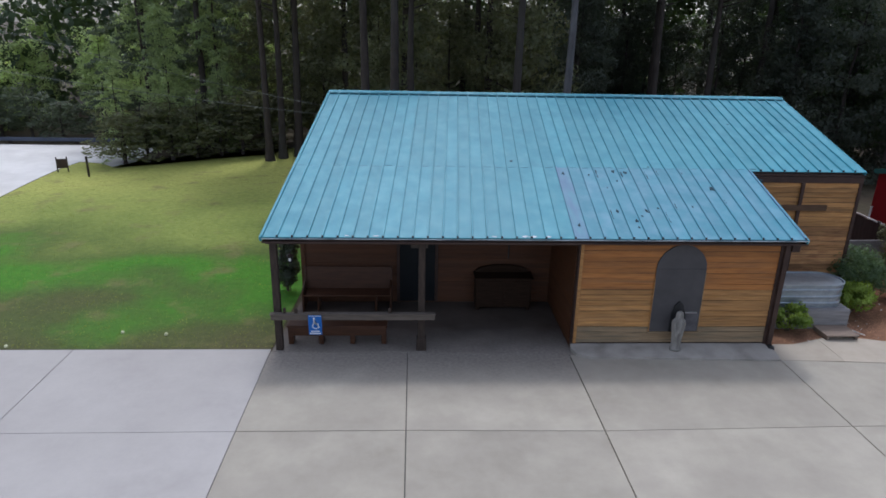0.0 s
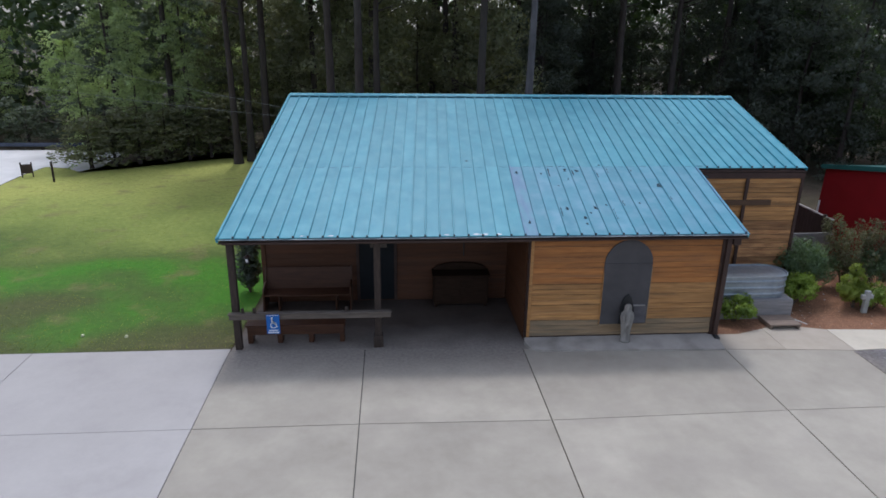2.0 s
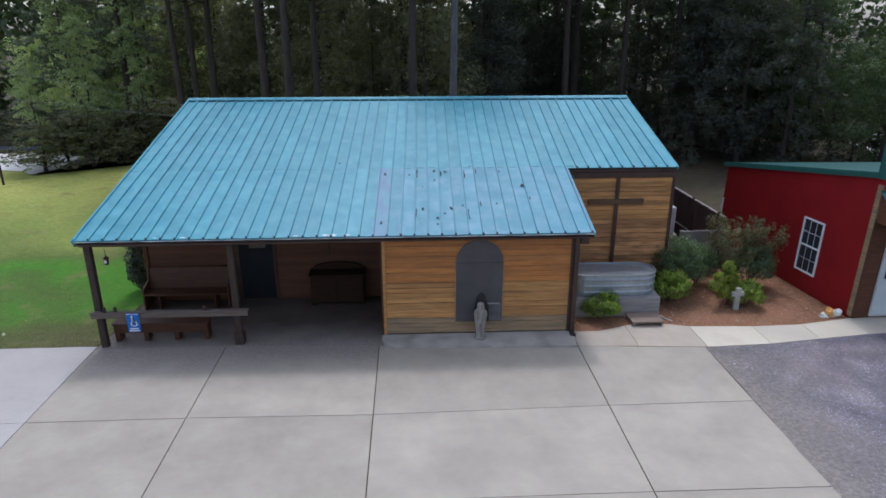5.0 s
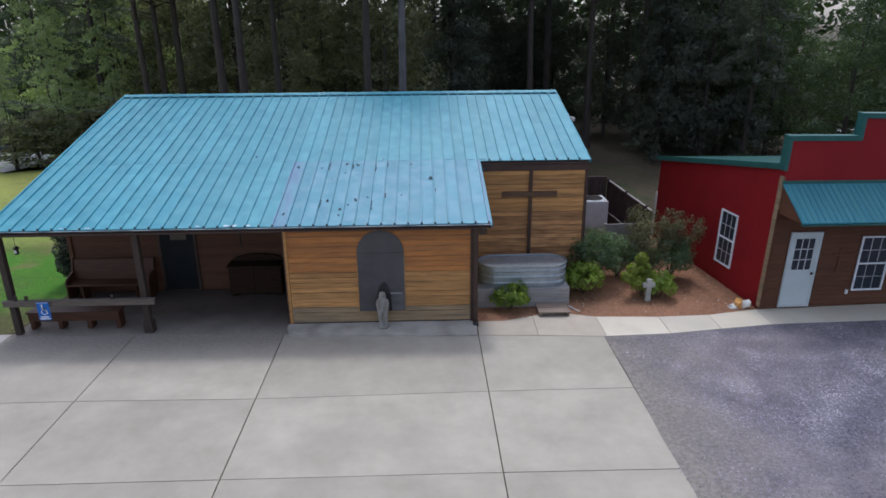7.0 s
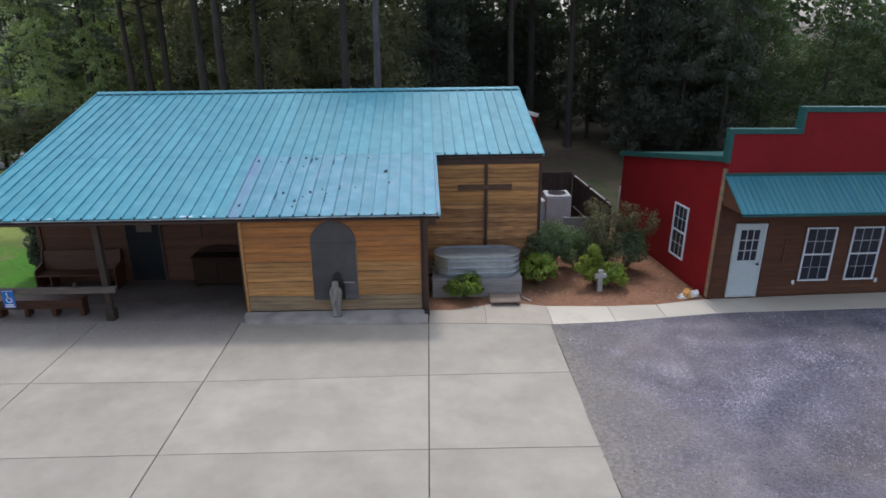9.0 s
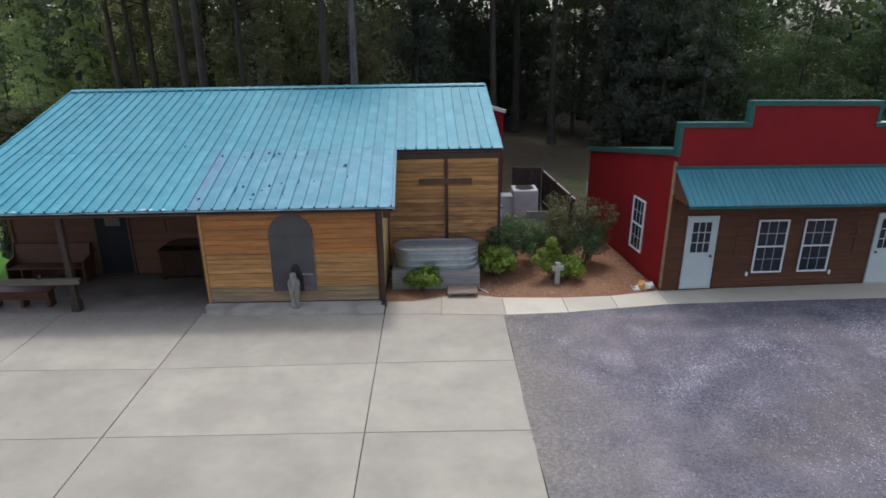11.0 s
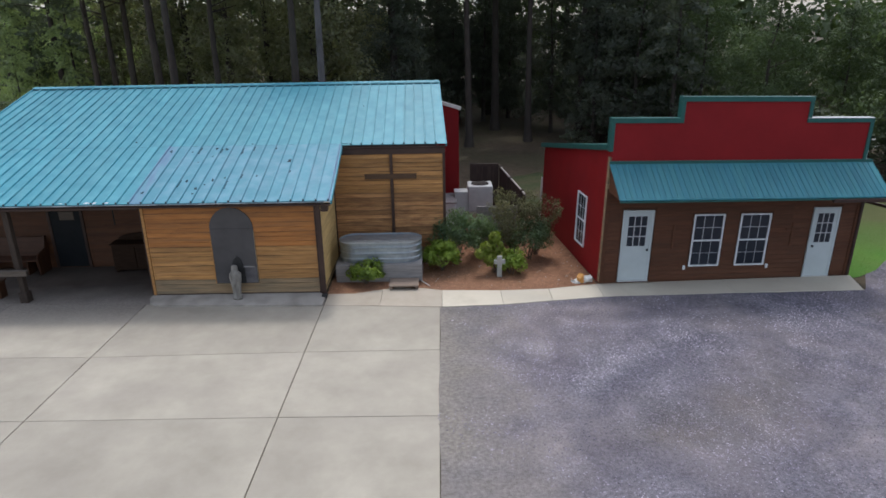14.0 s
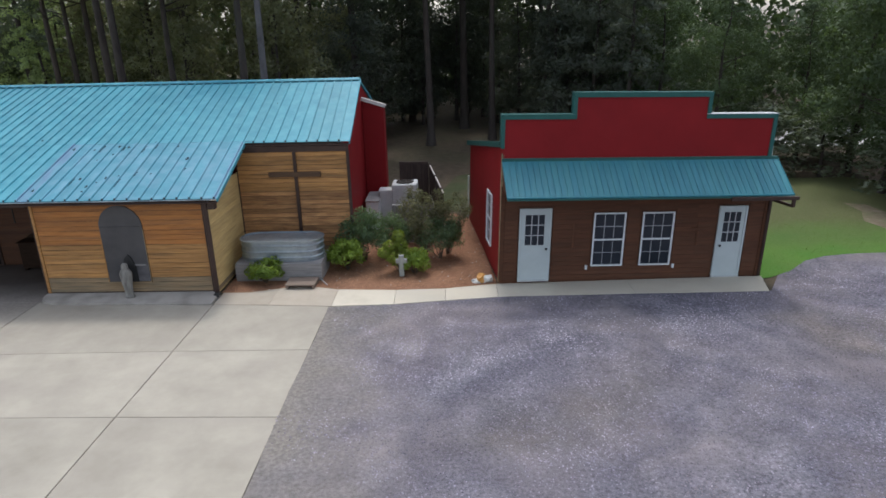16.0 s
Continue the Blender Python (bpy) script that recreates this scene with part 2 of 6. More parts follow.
M_GRASS_THIN = surface("thin_shaded_grass", (0.030, 0.042, 0.013), (0.055, 0.068, 0.024), 1.2, rough=0.95, bump=0.6, bump_scale=60, stain=(0.075, 0.055, 0.034), stain_scale=0.6, stain_amount=0.85, depth=0.02)
M_LITTER = surface("leaf_litter", (0.050, 0.037, 0.024), (0.104, 0.077, 0.049), 2.5, rough=0.95, bump=0.7, bump_scale=30, stain=(0.055, 0.060, 0.024), stain_scale=0.25, stain_amount=0.55, depth=0.03)
M_SOIL = surface("dry_soil", (0.14, 0.105, 0.07), (0.25, 0.20, 0.145), 3.0, rough=0.95, bump=0.6, bump_scale=60, stain=(0.10, 0.13, 0.04), stain_scale=1.2, stain_amount=0.7, depth=0.02)
M_ROAD = surface("pale_road", (0.701, 0.678, 0.638), (0.814, 0.791, 0.751), 1.0, rough=0.9, bump=0.2, bump_scale=40, stain=(0.45, 0.43, 0.40), stain_scale=0.3)
M_WOOD = surface("stained_cedar", (0.272, 0.099, 0.022), (0.445, 0.184, 0.045), 2.0, (1, 1, 14), rough=0.6, bump=0.25, bump_scale=10, stain=(0.15, 0.08, 0.036), stain_scale=0.7, stain_amount=0.6, vary=0.17)
M_WOOD_GREY = surface("weathered_cedar", (0.20, 0.135, 0.075), (0.33, 0.235, 0.135), 2.0, (1, 1, 14), rough=0.8, bump=0.3, bump_scale=10, stain=(0.11, 0.105, 0.075), stain_scale=0.9, stain_amount=0.7, vary=0.12)
M_WOOD_PALE = surface("sunworn_cedar", (0.31, 0.146, 0.043), (0.515, 0.272, 0.091), 1.7, (1, 1, 12), rough=0.65, bump=0.25, bump_scale=10, stain=(0.20, 0.115, 0.05), stain_scale=1.3, stain_amount=0.7, vary=0.2)
M_WOOD_AGED = surface("aged_cedar", (0.235, 0.105, 0.038), (0.500, 0.270, 0.105), 2.2, (1, 1, 9), rough=0.7, bump=0.25, bump_scale=10, stain=(0.12, 0.062, 0.032), stain_scale=1.4, stain_amount=0.7, vary=0.27)
# straw tone of the +x wall includes its stronger light as colour
M_WOOD_SIDE_LIT = surface("side_lit_straw_cedar", (0.46, 0.31, 0.115), (0.62, 0.45, 0.20), 1.7, (1, 1, 12), rough=0.65, bump=0.25, bump_scale=10, stain=(0.34, 0.23, 0.10), stain_scale=0.9, stain_amount=0.5, vary=0.08)
M_WOOD_BROWN = surface("brown_cedar", (0.083, 0.034, 0.018), (0.133, 0.058, 0.031), 2.0, (1, 1, 14), spec=0.2, rough=0.65, bump=0.25, bump_scale=10, stain=(0.07, 0.04, 0.025), stain_scale=0.8, stain_amount=0.5, vary=0.12)
# porch cedar darkened: the recess's shade is put into the wood
M_WOOD_PORCH = surface("shaded_porch_cedar", (0.058, 0.020, 0.007), (0.106, 0.040, 0.013), 2.0, (1, 1, 14), rough=0.65, bump=0.25, bump_scale=10, stain=(0.08, 0.038, 0.02), stain_scale=0.7, stain_amount=0.6, vary=0.14)
M_EBONY = surface("near_black_wood", (0.022, 0.013, 0.009), (0.042, 0.025, 0.016), 3, (1, 8, 8), spec=0.08, rough=0.7, bump=0.1, bump_scale=20)
M_TRIM = surface("dark_brown_trim", (0.032, 0.018, 0.014), (0.062, 0.035, 0.026), 3, rough=0.5, bump=0.1, bump_scale=25)
M_POST = surface("old_brown_timber", (0.027, 0.019, 0.015), (0.064, 0.046, 0.035), 3, (6, 6, 1), rough=0.8, bump=0.3, bump_scale=14)
M_RAIL = surface("grey_weathered_timber", (0.092, 0.076, 0.062), (0.158, 0.130, 0.106), 3, (1, 8, 8), rough=0.85, bump=0.3, bump_scale=14)
M_PEW = surface("pew_wood", (0.044, 0.018, 0.009), (0.086, 0.036, 0.017), 2, (1, 8, 8), rough=0.5, bump=0.15, bump_scale=12)
M_TEAL = surface("teal_painted_metal", (0.034, 0.226, 0.294), (0.056, 0.290, 0.360), 1.6, rough=0.52, metal=0.0, bump=0.05, bump_scale=6, stain=(0.10, 0.345, 0.41), stain_scale=2.4, stain_amount=0.6, vary=0.06, coat=0.0, spec=0.45)
# stretched noise paints streaks of shine into the teal
M_AWNING = surface("shine_streaked_teal_metal", (0.020, 0.140, 0.182), (0.046, 0.225, 0.280), 2.0, (7, 0.5, 0.5), rough=0.4, spec=0.4, bump=0.15, bump_scale=5, stain=(0.06, 0.24, 0.25), stain_scale=0.9, stain_amount=0.6)
M_TEAL_WORN = surface("chalky_teal_metal", (0.050, 0.225, 0.300), (0.074, 0.282, 0.362), 1.6, rough=0.54, bump=0.05, bump_scale=6, stain=(0.17, 0.33, 0.43), stain_scale=2.2, stain_amount=0.6, vary=0.06, spec=0.45)
M_TEAL_FADED = surface("faded_teal_metal", (0.10, 0.205, 0.315), (0.14, 0.255, 0.37), 2.5, (4, 1, 1), rough=0.5, bump=0.06, bump_scale=6, stain=(0.10, 0.33, 0.38), stain_scale=1.2, stain_amount=0.6)
M_GREEN = surface("green_metal_trim", (0.015, 0.085, 0.075), (0.03, 0.12, 0.105), 2, rough=0.35, bump=0.04, bump_scale=8)
M_RED = surface("red_metal_siding", (0.200, 0.0085, 0.010), (0.252, 0.012, 0.0145), 0.8, spec=0.2, rough=0.6, bump=0.04, bump_scale=7, stain=(0.165, 0.009, 0.012), stain_scale=0.5, stain_amount=0.5)
M_WHITE = surface("white_paint", (0.64, 0.67, 0.69), (0.74, 0.765, 0.785), 2, rough=0.45, bump=0.03, bump_scale=20)
M_DOOR = surface("grey_white_door_paint", (0.47, 0.53, 0.535), (0.54, 0.60, 0.605), 2, rough=0.5, bump=0.03, bump_scale=20, stain=(0.44, 0.49, 0.48), stain_scale=1.4, stain_amount=0.5)
M_MUNTIN = surface("grey_glazing_bar", (0.44, 0.46, 0.475), (0.52, 0.54, 0.555), 3, rough=0.4, bump=0)
M_OFFWHITE = surface("offwhite_plastic", (0.55, 0.55, 0.52), (0.68, 0.68, 0.65), 4, rough=0.5, bump=0)
M_PANE = surface("dark_window_glass", (0.018, 0.022, 0.030), (0.034, 0.040, 0.050), 1.2, rough=0.06, bump=0)
M_DOOR_DARK = surface("dark_green_door", (0.009, 0.011, 0.013), (0.014, 0.017, 0.020), 2, spec=0.15, rough=0.55, bump=0.03)
M_ARCH = surface("charcoal_board", (0.050, 0.048, 0.050), (0.075, 0.071, 0.073), 1.5, rough=0.6, bump=0.08, bump_scale=20, stain=(0.10, 0.095, 0.095), stain_scale=1.2, stain_amount=0.35)
# hatch's paler lilac-grey paints a reflection onto the board
M_HATCH = surface("grey_reflection_board", (0.055, 0.053, 0.058), (0.13, 0.125, 0.135), 2.5, rough=0.5, bump=0.05, bump_scale=20)
M_GALV = surface("galvanised_steel", (0.26, 0.31, 0.35), (0.38, 0.43, 0.47), 5, rough=0.42, metal=0.75, bump=0.04, bump_scale=15, stain=(0.22, 0.25, 0.27), stain_scale=1.5, stain_amount=0.4)
M_GREYWOOD = surface("grey_deck_board", (0.20, 0.19, 0.185), (0.32, 0.305, 0.295), 2, (1, 10, 10), rough=0.85, bump=0.3, bump_scale=12, vary=0.1)
M_STEP = surface("brown_step_board", (0.17, 0.13, 0.10), (0.26, 0.20, 0.155), 2, (1, 10, 10), rough=0.85, bump=0.3, bump_scale=12, vary=0.1)
M_STEP_DARK = surface("faded_brown_timber", (0.070, 0.040, 0.022), (0.120, 0.072, 0.042), 3, (1, 8, 8), rough=0.8, bump=0.2, bump_scale=14)
M_STATUE = surface("weathered_grey_stone", (0.19, 0.18, 0.16), (0.40, 0.38, 0.345), 6, (1, 1, 0.3), rough=0.85, bump=0.5, bump_scale=22, stain=(0.09, 0.08, 0.07), stain_scale=7, stain_amount=0.7)
M_BLACK = surface("black_rubber", (0.012, 0.012, 0.012), (0.03, 0.03, 0.03), 4, rough=0.6, bump=0.05)
M_STONECROSS = surface("pale_stone", (0.281, 0.284, 0.260), (0.408, 0.413, 0.378), 6, rough=0.9, bump=0.3, bump_scale=40, stain=(0.30, 0.31, 0.26), stain_scale=3)
M_BLUE = surface("sign_blue", (0.015, 0.12, 0.42), (0.02, 0.14, 0.46), 2, rough=0.4, bump=0)
M_ACBODY = surface("pale_grey_steel", (0.44, 0.45, 0.45), (0.56, 0.57, 0.57), 3, rough=0.5, bump=0.03)
M_RAIL_PALE = surface("bleached_rail", (0.34, 0.31, 0.29), (0.50, 0.47, 0.44), 2, (8, 1, 8), rough=0.85, bump=0.2, bump_scale=12)
M_FENCE = surface("dark_fence_board", (0.035, 0.025, 0.022), (0.07, 0.05, 0.042), 2, (8, 8, 1), rough=0.85, bump=0.3, bump_scale=12, vary=0.2)
M_BARK = surface("pine_bark", (0.036, 0.028, 0.024), (0.070, 0.055, 0.047), 5, (1, 1, 0.3), rough=0.95, bump=0.8, bump_scale=9, depth=0.04, stain=(0.07, 0.07, 0.06), stain_scale=0.8)
M_BARK_PALE = surface("pale_pine_bark", (0.085, 0.078, 0.079), (0.150, 0.138, 0.140), 5, (1, 1, 0.3), rough=0.95, bump=0.8, bump_scale=9, depth=0.04)
M_LEAF = leafy("woodland_leaf", (0.185, 0.193, 0.118), (0.252, 0.263, 0.159), 0.05, 0.45, 0.25)
# sunlight on the roadside trees is put into this lighter green
M_LEAF_SUNLIT = leafy("sunlit_green_leaf", (0.40, 0.53, 0.24), (0.62, 0.72, 0.36), 0.2, 0.5, 0.4)
# darker copy of the woodland leaf: deep-wood shade is in this green
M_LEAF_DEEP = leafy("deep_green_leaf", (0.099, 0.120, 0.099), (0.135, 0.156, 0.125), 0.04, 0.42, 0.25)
M_NEEDLES = leafy("pine_foliage", (0.115, 0.147, 0.101), (0.172, 0.209, 0.136), 0.06, 0.3, 0.3)
M_LEAF_MID = leafy("mid_leaf", (0.060, 0.094, 0.048), (0.104, 0.150, 0.067), 0.05, 0.35, 0.3)
# cedar green kept bright: the sun beside the lawn is in the colour
M_CEDAR_SUNLIT = leafy("sunlit_cedar_leaf", (0.269, 0.347, 0.185), (0.493, 0.588, 0.297), 0.12, 0.45, 0.3)
M_BUSH = leafy("bush_leaf", (0.125, 0.225, 0.034), (0.30, 0.40, 0.075))
M_BUSH_YELLOW = leafy("yellow_green_leaf", (0.15, 0.23, 0.03), (0.32, 0.38, 0.07))
M_BUSH_GREY = leafy("grey_green_leaf", (0.095, 0.165, 0.085), (0.17, 0.24, 0.13))
M_BUSH_BROWN = leafy("brownish_leaf", (0.105, 0.12, 0.066), (0.195, 0.188, 0.115))
M_TWIG = surface("twig", (0.07, 0.05, 0.035), (0.13, 0.095, 0.07), 6, rough=0.9, bump=0)
M_RAIL_BLUE = surface("dull_blue_steel", (0.045, 0.055, 0.085), (0.07, 0.085, 0.12), 2, rough=0.5, bump=0)
M_WIRE = surface("wire", (0.17, 0.18, 0.17), (0.27, 0.28, 0.265), 2, rough=0.6, bump=0)
M_ORANGE = surface("orange_print", (0.55, 0.26, 0.06), (0.65, 0.36, 0.12), 6, rough=0.5, bump=0)
M_BALL = surface("pale_yellow_plastic", (0.72, 0.70, 0.42), (0.82, 0.80, 0.55), 6, rough=0.5, bump=0)
M_CHIP = surface("bare_dark_metal", (0.018, 0.038, 0.050), (0.045, 0.075, 0.09), 9, rough=0.9, spec=0.03, bump=0)
# dark strip colour: painted shadow line at the lap, closure at the ridge
M_SEAM = surface("seam_shadow_and_closure", (0.03, 0.10, 0.13), (0.05, 0.15, 0.19), 9, rough=0.8, bump=0)
# whitish tone paints the sunlit glint along the eave's metal edge
M_DRIP = surface("sunlit_drip_metal", (0.34, 0.40, 0.43), (0.62, 0.68, 0.70), 3.0, rough=0.4, bump=0, stain=(0.05, 0.10, 0.12), stain_scale=2.5, stain_amount=0.9)
M_CHIP_PALE = surface("bare_pale_metal", (0.50, 0.53, 0.54), (0.68, 0.70, 0.70), 9, rough=0.5, bump=0)


# ---- builders ----
def empty(name, at=(0, 0, 0), turn=(0, 0, 0), label="", category="", group="", kind=""):
    ob = new(name)
    ob.empty_display_size = 0.2
    ob.matrix_basis = pose(*at, *turn)
    return tagged(ob, label, category, group, kind)


def put(name, mesh, mat, parent=None, label="", at=None, smooth=False):
    if mat and not mesh.materials:
        mesh.materials.append(mat)
    if smooth:
        for p in mesh.polygons:
            p.use_smooth = True
    ob = new(name, mesh)
    if parent is not None:
        ob.parent = parent
    if at is not None:
        ob.matrix_basis = at if isinstance(at, Matrix) else Matrix.Translation(at)
    if label:
        ob["label"] = label
    return ob


def part(name, bm, mat, parent=None, label="", at=None, smooth=False):
    mesh = bpy.data.meshes.new(name)
    bm.to_mesh(mesh)
    bm.free()
    return put(name, mesh, mat, parent, label, at, smooth)


def box(x0, x1, y0, y1, z0, z1, bevel=0.0, bm=None):
    """A box between two corners, its edges bevelled."""
    b = bm or bmesh.new()
    made = bmesh.ops.create_cube(b, size=1)["verts"]
    for v in made:
        v.co = Vector(((x0 + x1) / 2 + v.co.x * (x1 - x0), (y0 + y1) / 2 + v.co.y * (y1 - y0), (z0 + z1) / 2 + v.co.z * (z1 - z0)))
    if bevel:
        edges = list({e for v in made for e in v.link_edges})
        bmesh.ops.bevel(b, geom=edges, offset=bevel, segments=1, affect="EDGES")
    return b


def cyl(x, y, z0, z1, r0, r1=None, n=16, bm=None):
    b = bm or bmesh.new()
    bmesh.ops.create_cone(b, cap_ends=True, segments=n, radius1=r0, radius2=r0 if r1 is None else r1, depth=z1 - z0,
                          matrix=Matrix.Translation((x, y, (z0 + z1) / 2)))
    return b


def beam(a, b, w, h, bevel=0.004):
    """A bar from a to b, w wide and h high."""
    a, b = Vector(a), Vector(b)
    bm = box(-w / 2, w / 2, -h / 2, h / 2, 0, (b - a).length, bevel)
    m = Matrix.Translation(a) @ (b - a).to_track_quat("Z", "Y").to_matrix().to_4x4()
    bm.transform(m)
    return bm


def prism(outline, y0, y1):
    """An outline in x, z drawn out along y."""
    b = bmesh.new()
    f = b.faces.new([b.verts.new((x, y0, z)) for x, z in outline])
    r = bmesh.ops.extrude_face_region(b, geom=[f])
    bmesh.ops.translate(b, verts=[v for v in r["geom"] if isinstance(v, bmesh.types.BMVert)], vec=(0, y1 - y0, 0))
    bmesh.ops.recalc_face_normals(b, faces=b.faces)
    return b


def plate(outline, z0, z1):
    """An outline in x, y drawn out along z; each height may be a function of x, y."""
    up = z1 if callable(z1) else (lambda x, y: z1)
    lo = z0 if callable(z0) else (lambda x, y: z0)
    b = bmesh.new()
    top = [b.verts.new((x, y, up(x, y))) for x, y in outline]
    bot = [b.verts.new((x, y, lo(x, y))) for x, y in outline]
    b.faces.new(top)
    b.faces.new(bot[::-1])
    for i in range(len(top)):
        j = (i + 1) % len(top)
        b.faces.new((top[j], top[i], bot[i], bot[j]))
    bmesh.ops.recalc_face_normals(b, faces=b.faces)
    return b


def from_arrays(name, verts, faces):
    mesh = bpy.data.meshes.new(name)
    mesh.from_pydata([tuple(v) for v in verts], [], [tuple(f) for f in faces])
    mesh.update()
    return mesh


FALL_X, FALL_Z = [4.0, 7.6, 12.5, 18.5, 24.0], [0.0, -0.03, 0.0, -0.09, -0.12]


def gz(x):
    """Height of the ground: level concrete, then falling a little past the red building."""
    return float(np.interp(x, FALL_X, FALL_Z))


# ---- ground ----
def ground_sheet():
    xs = [-900, -200, -80, -40, -20, -7, 0, 4, 7.6, 10, 12.5, 15, 18.5, 24, 40, 80, 200, 900]
    ys = [-900, -200, -60, -25, -8, 0.14, 4, 8, 14, 20, 40, 80, 200, 900]
    verts = [(x, y, gz(x) - 0.02) for y in ys for x in xs]
    w = len(xs)
    faces = [(j * w + i, j * w + i + 1, (j + 1) * w + i + 1, (j + 1) * w + i) for j in range(len(ys) - 1) for i in range(w - 1)]
    ob = put("ground", from_arrays("ground", verts, faces), M_LITTER)
    return tagged(ob, "brown leaf-littered woodland soil around the buildings", "ground", kind="structure")


ground_sheet()


def sheet(name, outline, lift, mat, label, category, step=1.2):
    """A ground cover with an uneven edge, following the ground."""
    b = bmesh.new()
    pts = []
    for i, (x, y) in enumerate(outline):
        x2, y2 = outline[(i + 1) % len(outline)]
        n = max(1, int(math.hypot(x2 - x, y2 - y) / step))
        for k in range(n):
            pts.append((x + (x2 - x) * k / n, y + (y2 - y) * k / n))
    f = b.faces.new([b.verts.new((x, y, 0)) for x, y in pts])
    bmesh.ops.triangulate(b, faces=[f])
    for cut in FALL_X:
        bmesh.ops.bisect_plane(b, geom=b.verts[:] + b.edges[:] + b.faces[:], plane_co=(cut, 0, 0), plane_no=(1, 0, 0))
    for v in b.verts:
        v.co.z = gz(v.co.x) + lift
    bmesh.ops.recalc_face_normals(b, faces=b.faces)
    if sum(f.normal.z for f in b.faces) < 0:
        bmesh.ops.reverse_faces(b, faces=b.faces)
    return tagged(part(name, b, mat), label, category, kind="structure")


def wavy(points, amount, seed):
    r = random.Random(seed)
    out = []
    for i, (x, y) in enumerate(points):
        x2, y2 = points[(i + 1) % len(points)]
        d = math.hypot(x2 - x, y2 - y)
        n = max(1, int(d / 0.8)) if d < 60 else 1
        for k in range(n):
            a = amount if k else 0
            out.append((x + (x2 - x) * k / n + r.uniform(-a, a), y + (y2 - y) * k / n + r.uniform(-a, a)))
    return out


lawn = sheet("lawn", [(-6.83, 0.03), (-6.6, 6), (-6.4, 14), (-7.6, 22), (-10.4, 25.2), (-11.8, 22.7), (-13.7, 21.75), (-16.6, 19.9), (-18.4, 19.0), (-19.6, 20.0), (-20.7, 20.3), (-20.85, 18.8), (-20.8, 17.0), (-20.66, 15.0), (-20.48, 13.1), (-20.8, 6.0), (-22, 0.03)],
             0.0, M_GRASS, "mown green lawn with dry yellowish patches", "lawn")
sheet("lawn", wavy([(19.35, 0.9), (19.6, 2.4), (19.8, 8), (22.3, 13.2), (24.0, 12.6), (28.2, 13.0), (30.5, 11.0), (31, 5.0), (31, 2.95), (24.1, 2.96), (22.9, 2.86), (21.3, 2.3), (20.5, 1.5), (19.7, 1.0)], 0.12, 5), 0.008, M_GRASS_SHADED, "green lawn beside the gravel yard, tree shade in its tone, brownish towards the wood", "lawn")
sheet("bare_soil", wavy([(25.9, 8.6), (26.6, 8.3), (26.7, 6.9), (26.4, 5.6), (25.5, 5.3), (25.3, 6.2), (25.9, 7.4)], 0.14, 6), 0.012, M_SOIL, "patch of dry brown soil at the lawn's edge", "soil")
road = sheet("road", [(-22.04, 0.0), (-20.84, 6.0), (-20.52, 13.1), (-20.7, 15.0), (-20.84, 17.0), (-20.89, 18.8), (-20.74, 20.34), (-19.6, 20.04), (-18.6, 19.2), (-18.0, 20.4), (-18.4, 25.0), (-30, 25.0), (-120, 27), (-120, 0.0)], 0.006, M_ROAD,
             "pale sunlit concrete road beyond the lawn", "road")
sheet("grass_patch", wavy([(10.3, 8.3), (11.2, 7.7), (12.0, 9.0), (13.2, 12.0), (12.6, 15.0), (11.0, 14.0), (10.3, 11.0)], 0.2, 15), 0.002, M_GRASS_THIN, "thin shaded grass among the leaf litter", "grass")
clearing = sheet("clearing", [(28.0, 21.0), (33, 20.0), (38, 21), (40, 30), (33, 31), (29, 26)], 0.0, M_ROAD, "pale sunlit clearing behind the trees", "clearing")
gravel = sheet("gravel_yard", wavy([(7.735, -0.74), (9.2, -0.70), (12.0, -0.33), (15.3, -0.13), (19.3, 0.05), (20.0, 1.2), (20.9, 2.2), (22.3, 3.0), (24, 3.2), (40, 3.2), (60, 3.0), (60, -40), (7.735, -40)], 0.03, 8), 0.004, M_GRAVEL, "grey crushed-stone gravel yard", "gravel")
mulch = sheet("planting_bed", [(4.66, 0.20), (5.4, 0.21), (6.02, 0.43), (6.57, 0.65), (7.2, 0.56), (7.95, 0.34), (9.43, 0.27), (10.94, 0.31), (12.12, 0.50), (11.9, 3.2), (11.6, 6.6), (11.0, 7.6), (7.7, 7.6), (7.9, 2.6), (4.66, 2.6)], 0.008, M_MULCH,
              "planting bed covered in reddish pine straw", "planting bed")


# concrete slabs of the forecourt, each with its own edges
pave = empty("pavement", label="grey concrete forecourt slabs with dark joints", category="pavement", kind="structure")
part("joint_bed", plate([(-11.2, -40), (7.74, -40), (7.74, -0.6), (-6.83, -0.05), (-11.2, 0.0)], lambda x, y: gz(x) - 0.10, lambda x, y: gz(x) - 0.012), M_JOINT, pave)


def slab(corners, mat, parent, top=0.0, gap=0.012, name="slab", thick=0.09):
    cx = sum(c[0] for c in corners) / len(corners)
    cy = sum(c[1] for c in corners) / len(corners)
    outline = []
    for x, y in corners:
        d = math.hypot(x - cx, y - cy)
        outline.append((x - (x - cx) / d * gap * 1.4, y - (y - cy) / d * gap * 1.4))
    b = plate(outline, lambda x, y: gz(x) - thick, lambda x, y: gz(x) + top)
    bmesh.ops.bevel(b, geom=[e for e in b.edges if abs(e.verts[0].co.z - e.verts[1].co.z) < 0.05 and e.verts[0].co.z > gz(e.verts[0].co.x) + top - 0.02], offset=0.004, segments=1, affect="EDGES")
    return part(name, b, mat, parent)


